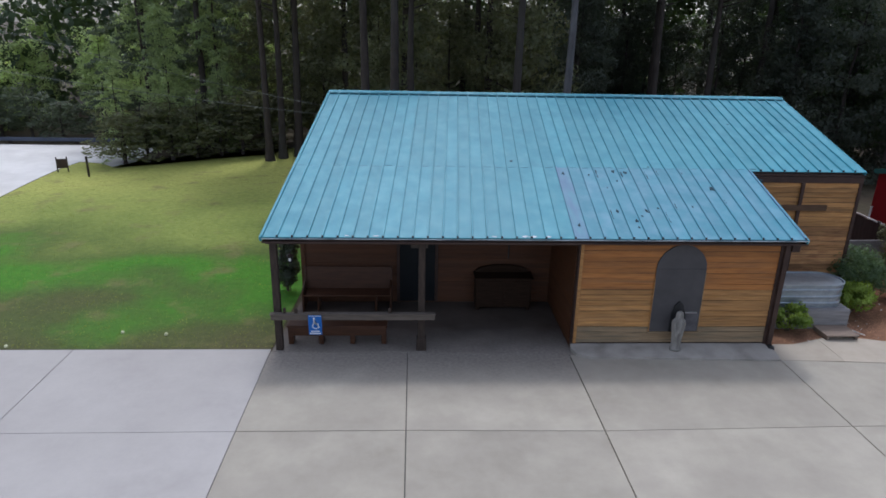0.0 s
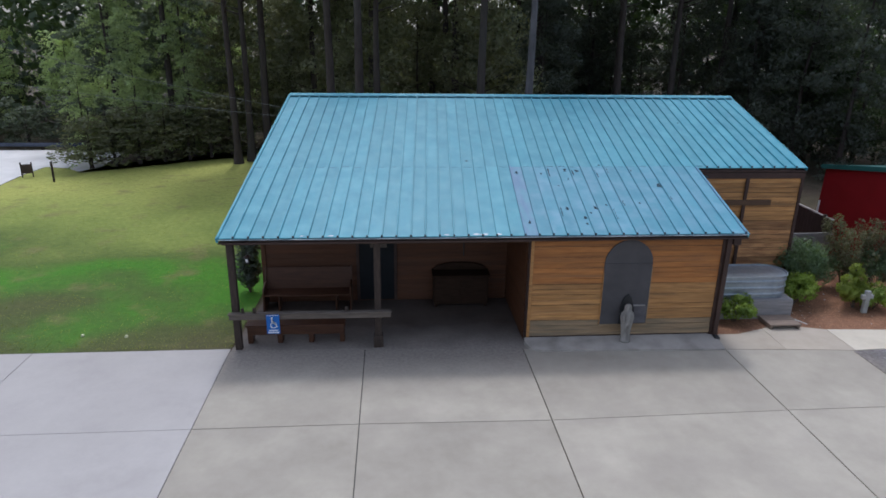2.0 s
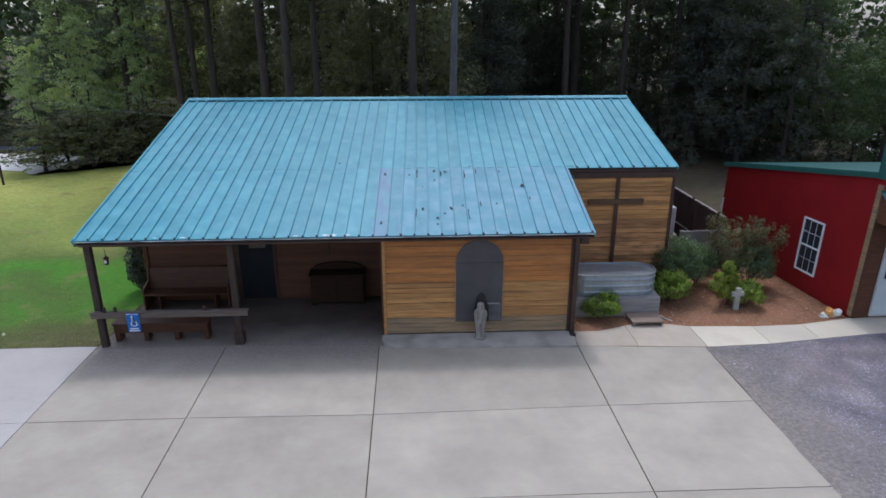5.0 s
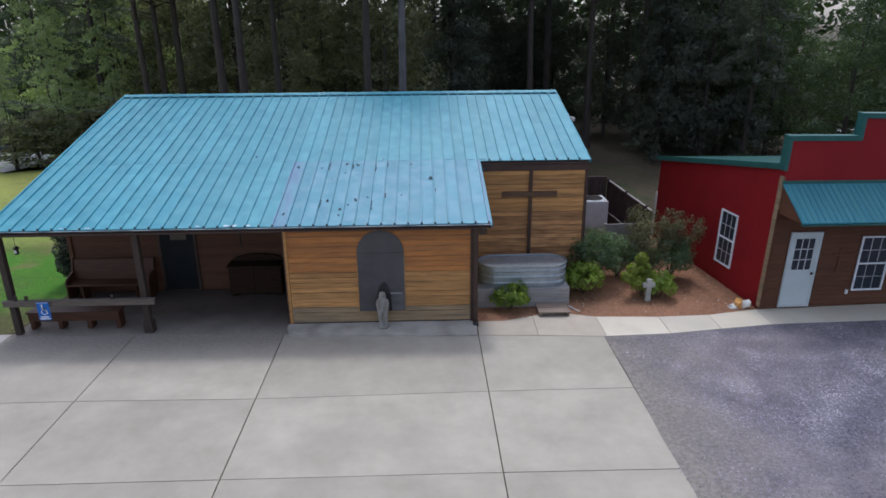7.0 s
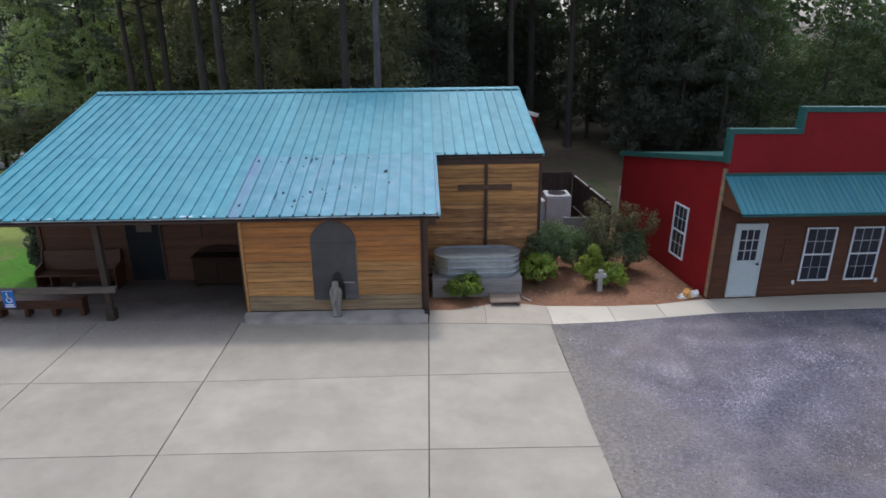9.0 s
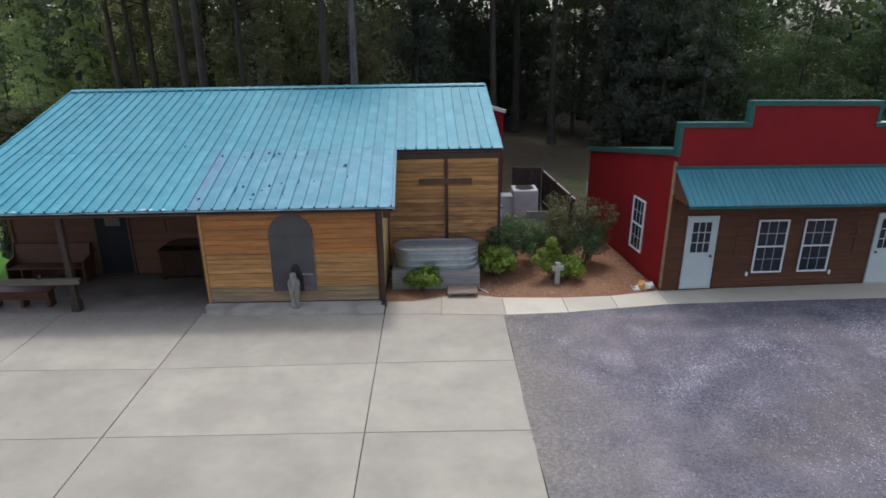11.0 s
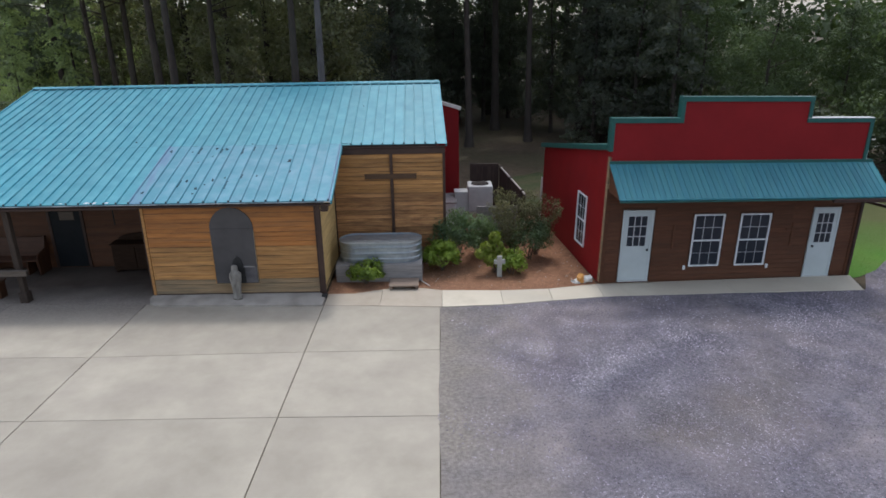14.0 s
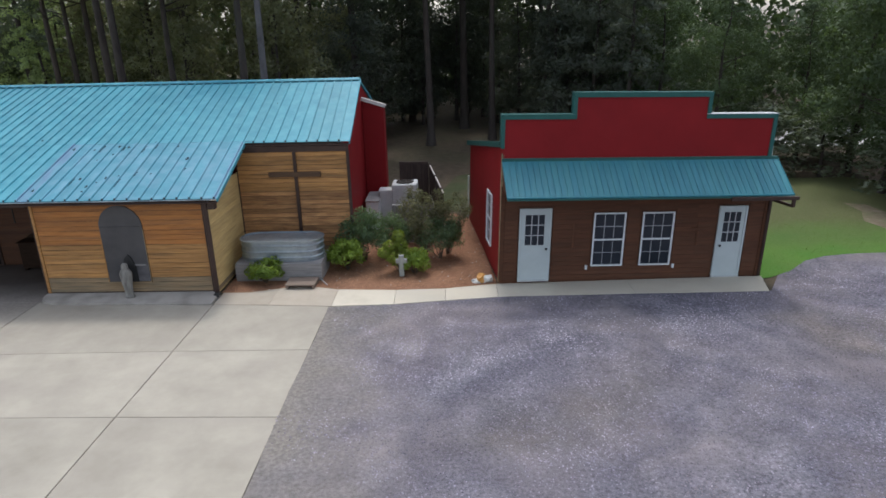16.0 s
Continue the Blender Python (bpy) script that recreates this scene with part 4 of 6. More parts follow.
def pew(name, x0, x1, y, depth, seat, back, label, facing=-1):
    p = empty(name, ((x0 + x1) / 2, y, 0.016), label=label, category="bench")
    w = (x1 - x0) / 2
    part("seat", box(-w, w, -depth / 2, depth / 2, seat - 0.045, seat, 0.008), M_PEW, p)
    if back:
        b = box(-w, w, -0.02, 0.02, 0, back - seat, 0.006)
        b.transform(Matrix.Translation((0, depth / 2 - 0.02, seat)) @ Matrix.Rotation(radians(-8), 4, "X"))
        part("backrest", b, M_PEW, p)
        for s in (-1, 1):
            o = [(-depth / 2, 0), (depth / 2 + 0.06, 0), (depth / 2 + 0.12, back), (depth / 2 + 0.02, back + 0.04), (depth / 2 - 0.08, seat + 0.25), (-depth / 2 + 0.06, seat + 0.16), (-depth / 2, seat + 0.08)]
            part("end_panel", prism(o, -0.02, 0.02), M_PEW, p, at=Matrix.Translation((s * w, 0, 0)) @ Matrix.Rotation(radians(90), 4, "Z"))
        for k in (-0.33, 0.33):
            part("leg", box(k * 2 * w - 0.02, k * 2 * w + 0.02, -depth / 2 + 0.05, depth / 2 - 0.05, 0, seat - 0.045), M_PEW, p)
    else:
        part("apron", box(-w + 0.03, w - 0.03, -depth / 2 + 0.02, -depth / 2 + 0.06, seat - 0.25, seat - 0.045, 0.004), M_PEW, p)
        for k in (-0.93, -0.33, 0.30, 0.93):
            part("leg", box(k * w - 0.055, k * w + 0.055, -depth / 2 + 0.05, depth / 2 - 0.05, 0, seat - 0.045, 0.006), M_PEW, p)
    return p


pew("church_pew", -6.42, -4.2, 2.22, 0.5, 0.47, 1.05, "long brown wooden pew against the porch wall")
pew("bench", -6.5, -4.22, 0.36, 0.36, 0.48, 0, "long low brown wooden bench behind the rail")

cab = empty("cabinet", (-1.3, 2.35, 0.016), label="near-black wooden cabinet with an arched back board", category="cabinet")
part("body", box(-0.72, 0.72, -0.25, 0.25, 0.08, 0.86, 0.01), M_EBONY, cab)
part("top", box(-0.76, 0.76, -0.29, 0.27, 0.86, 0.90, 0.01), M_EBONY, cab)
crest = [(-0.7, 0.9), (0.7, 0.9)] + [(0.7 * math.cos(a), 0.9 + 0.20 * math.sin(a)) for a in np.linspace(0, math.pi, 15)[1:-1]]
part("crest", prism(crest, 0.18, 0.24), M_EBONY, cab, "low arched back board")
for s in (-0.36, 0.36):
    part("door", box(s - 0.33, s + 0.33, -0.27, -0.25, 0.12, 0.82, 0.006), M_EBONY, cab)
for s in (-0.66, 0.66):
    part("leg", box(s - 0.04, s + 0.04, -0.22, 0.22, 0, 0.08), M_EBONY, cab)
# unidentified pale rectangle on the door, built as a thin plate
notice = empty("paper_notice", (-3.47, 2.635, 1.66), label="pale flat rectangle on the upper part of the dark porch door", category="notice")
part("sheet", box(-0.22, 0.22, -0.004, 0.004, -0.13, 0.13, 0.002), M_RAIL, notice)


# statue: one plain mesh turned from a profile, slightly flattened
def statue():
    prof = [(0.0, 0.0), (0.115, 0.0), (0.12, 0.05), (0.10, 0.07), (0.098, 0.2), (0.105, 0.32), (0.118, 0.44), (0.132, 0.54), (0.142, 0.63), (0.146, 0.70), (0.135, 0.765), (0.105, 0.81), (0.085, 0.84), (0.080, 0.88), (0.082, 0.92), (0.076, 0.96), (0.055, 0.995), (0.025, 1.012), (0.0, 1.015)]
    verts, faces, n = [], [], 48
    for r, z in prof:
        for k in range(n):
            a = 2 * math.pi * k / n
            ca, sa = math.cos(a), math.sin(a)
            front = max(0.0, -sa)
            robe = 1.0 if 0.06 < z < 0.80 else 0.0
            fold = 1 + robe * 0.035 * math.sin(a * 14 + z * 4)
            veil = 0.035 * front * math.exp(-((abs(ca) - 0.72) / 0.13) ** 2) * (1 if z > 0.1 else 0)       # mantle edges fall to the feet
            sleeve = 0.05 * front * math.exp(-((z - 0.58 + 0.25 * abs(ca)) / 0.07) ** 2) * (1 if abs(ca) < 0.62 else 0)   # folded arms
            face = 0.022 * front * math.exp(-((z - 0.90) / 0.045) ** 2) * math.exp(-(ca / 0.4) ** 2)
            groove = 0.03 * front * math.exp(-((abs(ca) - 0.52) / 0.07) ** 2) * (1 if 0.1 < z < 0.97 else 0)
            y = r * fold * 0.78 * sa - veil - sleeve + face + groove
            verts.append((1.08 * r * fold * ca, y, 0.95 * z))
    for j in range(len(prof) - 1):
        for k in range(n):
            faces.append((j * n + k, j * n + (k + 1) % n, (j + 1) * n + (k + 1) % n, (j + 1) * n + k))
    ob = put("statue", from_arrays("statue", verts, faces), M_STATUE, at=(2.36, -0.22, 0.09), smooth=True)
    tagged(ob, "weathered pale grey robed garden statue before the arch", "statue")


statue()


# ---- stock tank, platform, step ----
deck = empty("platform", (6.02, 1.60, 0), label="grey weathered timber platform under the stock tank", category="platform")
for k in range(8):
    part("deck_board", box(-1.22, 1.22, -0.55 + k * 0.14, -0.55 + k * 0.14 + 0.13, 0.48, 0.52, 0.005), M_GREYWOOD, deck)
part("front_board", box(-1.22, 1.22, -0.575, -0.55, 0.0, 0.50, 0.005), M_GREYWOOD, deck)
for s in (-1, 1):
    part("side_board", box(s * 1.2 - 0.015, s * 1.2 + 0.015, -0.54, 0.56, 0.0, 0.475), M_GREYWOOD, deck)
step = empty("step", (6.74, 0.70, -0.015), label="low brown timber step before the platform", category="step")
for k in range(2):
    part("tread_board", box(-0.41, 0.41, -0.30 + k * 0.3, -0.01 + k * 0.3, 0.10, 0.14, 0.005), M_STEP, step)
for s in (-0.36, 0.36):
    part("runner", box(s - 0.03, s + 0.03, -0.28, 0.28, 0.01, 0.10), M_STEP, step)


def stadium(hw, r, n=14):
    o = [(hw - r + r * math.cos(a), r * math.sin(a)) for a in np.linspace(-math.pi / 2, math.pi / 2, n)]
    return o + [(-hw + r + r * math.cos(a), r * math.sin(a)) for a in np.linspace(math.pi / 2, 3 * math.pi / 2, n)]


def tank():
    t = empty("stock_tank", (6.05, 1.62, 0.52), label="oval galvanised steel stock tank on the timber platform", category="tank")
    levels = [(0.0, 0.0), (0.07, 0.0), (0.09, 0.018), (0.13, 0.018), (0.15, 0.0), (0.24, 0.0), (0.26, 0.018), (0.30, 0.018), (0.32, 0.0), (0.42, 0.0), (0.44, 0.018), (0.48, 0.018), (0.50, 0.0), (0.575, 0.0), (0.58, 0.03), (0.605, 0.03), (0.605, 0.005), (0.50, 0.0), (0.05, -0.01)]
    base = stadium(1.17, 0.46)
    n = len(base)
    verts, faces = [], []
    for z, o in levels:
        for x, y in base:
            d = math.hypot(x, y)
            s = o
            verts.append((x + (s if x > 0.72 else -s if x < -0.72 else 0) * abs(x) / d, y * (1 + s / 0.46), z))
    for j in range(len(levels) - 1):
        for k in range(n):
            faces.append((j * n + k, j * n + (k + 1) % n, (j + 1) * n + (k + 1) % n, (j + 1) * n + k))
    put("shell", from_arrays("shell", verts, faces), M_GALV, t)
    part("lid", plate([(x * 0.99, y * 0.99) for x, y in base], 0.545, 0.575), M_GALV, t, "pale metal cover")


tank()

# ---- red building ----
red = empty("red_building", (12.205, 0.536, 0.07), (0, 1.5, 5.0), label="small red metal building with a stepped false front and teal awning", category="building")
FW = 7.18
low = part("wall", box(0, FW, 0.03, 0.15, -0.1, 2.8), M_WOOD_BROWN, red, "brown cedar-sided shop front")
D1, D2, W1, W2 = (0.46, 1.32), (5.88, 6.66), (2.46, 3.33), (3.79, 4.66)
holes = [lambda z, d=d: (d[0] - 0.05, d[1] + 0.05) if z < 2.08 else None for d in (D1, D2)]
holes += [lambda z, w=w: (w[0] - 0.05, w[1] + 0.05) if 0.37 < z < 1.96 else None for w in (W1, W2)]
siding(low, 0.02, FW - 0.02, 0.03, 2.62, 0.03, M_WOOD_BROWN, holes, cuts=(1.9, 5.3))
for s in (0.0, FW):
    part("corner_trim", box(s - 0.05, s + 0.05, -0.015, 0.10, 0.0, 2.66, 0.004), M_WOOD_BROWN, low)


def lite_grid(parent, x0, x1, z0, z1, nx, nz, y, bar=0.022):
    for i in range(nx):
        for j in range(nz):
            a, b = x0 + (x1 - x0) * i / nx, x0 + (x1 - x0) * (i + 1) / nx
            c, d = z0 + (z1 - z0) * j / nz, z0 + (z1 - z0) * (j + 1) / nz
            part("pane", box(a + bar / 2, b - bar / 2, y, y + 0.006, c + bar / 2, d - bar / 2), M_PANE, parent)
    for i in range(1, nx):
        x = x0 + (x1 - x0) * i / nx
        part("muntin", box(x - bar / 2, x + bar / 2, y - 0.010, y + 0.004, z0, z1), M_MUNTIN, parent)
    for j in range(1, nz):
        z = z0 + (z1 - z0) * j / nz
        part("muntin", box(x0, x1, y - 0.013, y + 0.002, z - bar / 2, z + bar / 2), M_MUNTIN, parent)


def panel_door(x0, x1, knob_right):
    d = part("door", box(x0 + 0.04, x1 - 0.04, -0.012, 0.028, 0.04, 2.00, 0.004), M_DOOR, red, "white panelled entrance door with nine panes")
    for a, b, c, e in ((x0, x0 + 0.06, 0.0, 2.06), (x1 - 0.06, x1, 0.0, 2.06), (x0 + 0.06, x1 - 0.06, 2.00, 2.06)):
        part("door_frame", box(a, b, -0.03, 0.028, c, e, 0.004), M_DOOR, d)
    w = x1 - x0
    gx0, gx1 = x0 + w * 0.17, x1 - w * 0.21
    part("lite_frame", box(gx0 - 0.03, gx1 + 0.03, -0.018, -0.012, 1.01, 1.93, 0.003), M_DOOR, d)
    lite_grid(d, gx0, gx1, 1.04, 1.90, 3, 3, -0.026)
    kx = x1 - 0.12 if knob_right else x0 + 0.12
    k = bmesh.new()
    bmesh.ops.create_icosphere(k, subdivisions=2, radius=0.035, matrix=Matrix.Translation((kx, -0.045, 0.94)))
    part("door_knob", k, M_BLACK, d)
    part("threshold", box(x0 + 0.03, x1 - 0.03, -0.05, 0.02, 0.015, 0.045), M_ACBODY, d)


panel_door(*D1, True)
panel_door(*D2, False)


def sash_window(parent, x0, x1, z0, z1, matrix=None, name="window"):
    w = part(name, box(x0, x1, 0.012, 0.03, z0, z1), M_PANE, parent, "white sash window with dark panes", at=matrix)
    f = 0.042
    for a, b, c, e in ((x0, x0 + f, z0, z1), (x1 - f, x1, z0, z1), (x0 + f, x1 - f, z1 - f, z1), (x0 + f, x1 - f, z0, z0 + f)):
        part("window_frame", box(a, b, -0.03, 0.02, c, e, 0.004), M_WHITE, w)
    mid = (z0 + z1) / 2
    part("meeting_rail", box(x0 + f, x1 - f, -0.02, 0.012, mid - 0.022, mid + 0.022, 0.003), M_WHITE, w)
    lite_grid(w, x0 + f, x1 - f, mid + 0.022, z1 - f, 3, 2, 0.004, 0.014)
    lite_grid(w, x0 + f, x1 - f, z0 + f, mid - 0.022, 3, 2, 0.009, 0.009)
    return w


sash_window(red, *W1, 0.41, 1.92)
sash_window(red, *W2, 0.41, 1.92)
for u in (W1[0] - 0.12, W2[1] + 0.10):
    part("outlet_cover", box(u - 0.03, u + 0.03, -0.035, 0.02, 0.32, 0.44, 0.006), M_WHITE, red, "small white outlet cover")
for u in (1.93, 5.35):
    c = part("wall_cross", box(u - 0.03, u + 0.03, -0.012, 0.0, 0.95, 1.64, 0.003), M_WOOD_BROWN, red, "thin brown wooden cross on the siding")
    part("cross_arm", box(u - 0.2, u + 0.2, -0.014, -0.002, 1.40, 1.46, 0.003), M_WOOD_BROWN, c)
# stepped parapet
PL, PR, S1, S2 = -0.06, 7.0, 1.75, 5.22
par = part("parapet", prism([(0, 2.6), (PR + 0.05, 2.6), (PR, 4.44), (S2, 4.44), (S2, 4.98), (S1, 4.98), (S1, 4.44), (PL, 4.44), (PL + 0.05, 2.6)], 0.0, 0.16), M_RED, red, "red metal stepped false front")
for a, b in (((PL - 0.05, 4.49), (S1 + 0.05, 4.49)), ((S1 - 0.05, 5.03), (S2 + 0.05, 5.03)), ((S2 - 0.05, 4.49), (PR + 0.05, 4.49))):
    part("coping", box(a[0], b[0], -0.04, 0.20, a[1] - 0.11, a[1], 0.006), M_GREEN, par)
    part("coping_cap", box(a[0], b[0], -0.045, 0.205, a[1] + 0.001, a[1] + 0.016, 0.003), M_ACBODY if a[0] > 3 else M_GREEN, par)
for u, z0, z1 in ((PL, 3.65, 4.38), (S1, 4.50, 4.92), (S2, 4.50, 4.92), (PR, 3.3, 4.38)):
    part("edge_trim", box(u - 0.05, u + 0.05, -0.035, 0.195, z0, z1, 0.005), M_GREEN, par)
part("end_post", box(PR - 0.02, PR + 0.06, -0.03, 0.1, 3.3, 3.65, 0.004), M_OFFWHITE, par)
# awning
AW0, AW1 = (-0.02, 3.34), (-1.0, 2.61)
AWL, AWR = -0.07, 7.25
part("awning", prism([(AW0[0], AW0[1] - 0.03), (AW0[0], AW0[1]), (AW1[0], AW1[1]), (AW1[0], AW1[1] - 0.03)], -AWL, -AWR), M_AWNING, red, "teal ribbed metal awning over the shop front", at=Matrix.Rotation(radians(90), 4, "Z"))
for k in range(49):
    u = AWL + 0.02 + k * (AWR - AWL - 0.04) / 48
    part("rib", beam((u, AW0[0], AW0[1] + 0.004), (u, AW1[0], AW1[1] + 0.002), 0.008, 0.020), M_AWNING, red)
part("awning_cap", beam((AWL, -0.02, 3.36), (AWR - 0.02, -0.02, 3.36), 0.05, 0.08), M_GREEN, red)
part("awning_fascia", beam((AWL + 0.02, AW1[0] + 0.02, AW1[1] - 0.06), (AWR - 0.02, AW1[0] + 0.02, AW1[1] - 0.06), 0.10, 0.03), M_GREEN, red)
for u in (0.03, 7.1):
    part("awning_gusset", prism([(-0.95, 2.57), (0.0, 2.57), (0.0, 3.30)], 0.0, 0.04), M_WOOD_BROWN, red, at=Matrix.Translation((u, 0, 0)) @ Matrix.Rotation(radians(90), 4, "Z"))
part("gutter", beam((5.6, AW1[0] - 0.03, AW1[1] - 0.09), (7.35, AW1[0] - 0.03, AW1[1] - 0.09), 0.09, 0.09), M_TRIM, red, "dark brown gutter along the awning edge")
part("gutter_outlet", box(7.20, 7.28, AW1[0] - 0.06, AW1[0] + 0.02, 2.28, 2.50, 0.01), M_TRIM, red)
part("gutter_elbow", beam((7.24, AW1[0], 2.30), (7.24, -0.02, 2.24), 0.07, 0.07), M_TRIM, red)
part("downspout", box(7.20, 7.28, -0.06, 0.02, 0.0, 2.26, 0.01), M_TRIM, red, "dark brown downspout at the corner")
part("awning_soffit", box(0.05, 7.1, -0.94, 0.0, 2.55, 2.57), M_WOOD_BROWN, red)
# side and back walls, sloping roof
BK, BL = 6.38, -0.17


def side_x(v):
    return BL * v / BK


b = bmesh.new()
vs = [b.verts.new(p) for p in ((0, 0.15, -0.25), (BL, BK, -0.25), (BL, BK, 2.70), (0, 0.15, 3.75), (0.12, 0.15, -0.25), (BL + 0.12, BK, -0.25), (BL + 0.12, BK, 2.70), (0.12, 0.15, 3.75))]
for f in ((0, 1, 2, 3), (4, 7, 6, 5), (0, 4, 5, 1), (1, 5, 6, 2), (2, 6, 7, 3), (3, 7, 4, 0)):
    b.faces.new([vs[i] for i in f])
bmesh.ops.recalc_face_normals(b, faces=b.faces)
part("wall", b, M_RED, red, "red ribbed metal side wall")
part("wall", box(BL + 0.1, 7.1, BK - 0.1, BK, -0.1, 2.70), M_RED, red)
part("wall", box(7.0, 7.1, 0.16, BK - 0.1, -0.1, 2.75), M_RED, red)
part("roof", plate([(-0.12, 0.17), (7.2, 0.17), (7.2, BK + 0.15), (BL - 0.12, BK + 0.15)], lambda x, y: 3.75 - y * 0.165, lambda x, y: 3.81 - y * 0.165), M_GREEN, red)
part("eave_trim", beam((-0.08, 0.16, 3.73), (BL - 0.10, BK + 0.1, 2.70), 0.05, 0.15), M_GREEN, red)
part("corner_trim", box(-0.06, 0.0, 0.0, 0.15, 0.0, 3.5, 0.004), M_WOOD_GREY, red)
wa = math.degrees(math.atan2(-BL, BK))
sash_window(red, -0.40, 0.40, 0.48, 2.04, matrix=Matrix.Translation((side_x(1.98) - 0.016, 1.98, 0)) @ pose(0, 0, 0, 0, 0, -90 + wa))
part("corner_pipe", cyl(BL - 0.06, BK - 0.1, 0.05, 1.56, 0.03, n=10), M_OFFWHITE, red, "white corner pipe")


# ---- plants ----
def leaf_mesh(name, blobs, per, size, seed, flat=0.35, droop=0.0, ragged=0.0):
    """Many small leaf quads gathered in clumps. blobs: (x, y, z, rx, ry, rz)."""
    r = np.random.RandomState(seed)
    pts, outw = [], []
    for x, y, z, rx, ry, rz_ in blobs:
        d = r.normal(size=(per, 3))
        d /= np.linalg.norm(d, axis=1)[:, None]
        rad = r.uniform(0.35, 1.0, per) ** 0.5 * (1 + ragged * r.normal(size=per))
        pts.append(d * rad[:, None] * (rx, ry, rz_) + (x, y, z))
        outw.append(d + (0, 0, 0.35))
    c, o = np.concatenate(pts), np.concatenate(outw)
    o /= np.linalg.norm(o, axis=1)[:, None]
    n = len(c)
    a = r.normal(size=(n, 3)); a[:, 2] -= droop
    a /= np.linalg.norm(a, axis=1)[:, None]
    u = np.cross(a, r.normal(size=(n, 3)))
    u /= np.linalg.norm(u, axis=1)[:, None]
    s = size * r.uniform(0.6, 1.4, n)[:, None]
    L, W = a * s, u * s * flat
    W *= np.where((np.cross(L, W) * o).sum(1) > 0, -1.0, 1.0)[:, None]   # every leaf faces out of its clump
    v = np.stack([c - L * 0.5, c + W * 0.5, c + L * 0.5, c - W * 0.5], 1).reshape(-1, 3)
    f = np.arange(4 * n).reshape(-1, 4)
    me = from_arrays(name, v.tolist(), f.tolist())
    me.polygons.foreach_set("use_smooth", np.ones(n, dtype=bool))
    fn = np.cross(v.reshape(-1, 4, 3)[:, 1] - v.reshape(-1, 4, 3)[:, 0], v.reshape(-1, 4, 3)[:, 2] - v.reshape(-1, 4, 3)[:, 0])
    fn /= np.linalg.norm(fn, axis=1)[:, None] + 1e-9
    nn = o * 0.92 + fn * 0.15
    nn /= np.linalg.norm(nn, axis=1)[:, None]
    me.normals_split_custom_set_from_vertices(np.repeat(nn, 4, 0).tolist())
    return me


def limb(bm, a, b, r0, r1, n=7):
    a, b = Vector(a), Vector(b)
    m = Matrix.Translation((a + b) / 2) @ (b - a).to_track_quat("Z", "Y").to_matrix().to_4x4()
    bmesh.ops.create_cone(bm, cap_ends=True, segments=n, radius1=r0, radius2=r1, depth=(b - a).length, matrix=m)


def trunk_mesh(h, r, seed, limbs=10, low=0.45, spread=2.0, lean=0.3):
    rnd = random.Random(seed)
    bm = bmesh.new()
    pts = [Vector((0, 0, -0.1))]
    for k in range(1, 7):
        pts.append(Vector((lean * k / 6 * rnd.uniform(0.3, 1), rnd.uniform(-0.1, 0.1) * k / 3, h * k / 6)))
    rings, sides, steps = [], 10, 20
    for j in range(steps + 1):
        f = j / steps
        i = min(5, int(f * 6))
        c = pts[i].lerp(pts[i + 1], f * 6 - i)
        rad = r * (1 - 0.86 * f) * (1 + 0.5 * math.exp(-f * h / 0.35))
        rings.append([bm.verts.new((c.x + rad * math.cos(q * 6.2832 / sides), c.y + rad * math.sin(q * 6.2832 / sides), c.z)) for q in range(sides)])
    for lo_, up_ in zip(rings, rings[1:]):
        for q in range(sides):
            bm.faces.new((lo_[q], lo_[(q + 1) % sides], up_[(q + 1) % sides], up_[q]))
    for k in range(limbs):
        z = h * rnd.uniform(low, 0.97)
        i = min(5, int(z / h * 6))
        p = pts[i].lerp(pts[i + 1], z / h * 6 - i)
        a = rnd.uniform(0, 6.28)
        s = spread * rnd.uniform(0.5, 1.0) * (1.15 - z / h * 0.6)
        limb(bm, p, p + Vector((math.cos(a) * s, math.sin(a) * s, s * rnd.uniform(0.1, 0.5))), r * 0.25, r * 0.07, 5)
    return bm


def tree(name, at, h, r, crown_mesh, mat_leaf, seed, label, bark, limbs=10, low=0.45, spread=2.0, group="woodland trees"):
    t = empty(name, at, (0, 0, 0), label, "tree", group)
    part("trunk", trunk_mesh(h, r, seed, limbs, low, spread), bark, t, smooth=True)
    put("crown", crown_mesh, mat_leaf, t)
    return t


def crown_blobs(seed, n, z0, z1, rad, clump=0.7, top_taper=0.6):
    rnd = random.Random(seed)
    out = []
    for k in range(n):
        z = rnd.uniform(z0, z1)
        f = (z - z0) / (z1 - z0)
        rr = rad * (1 - top_taper * f ** 1.5) * (0.55 + 0.45 * min(1, f * 4))
        a, d = rnd.uniform(0, 6.28), rr * math.sqrt(rnd.uniform(0.08, 1))
        c = clump * rnd.uniform(0.6, 1.35)
        out.append((d * math.cos(a), d * math.sin(a), z, c, c, c * 0.65))
    return out


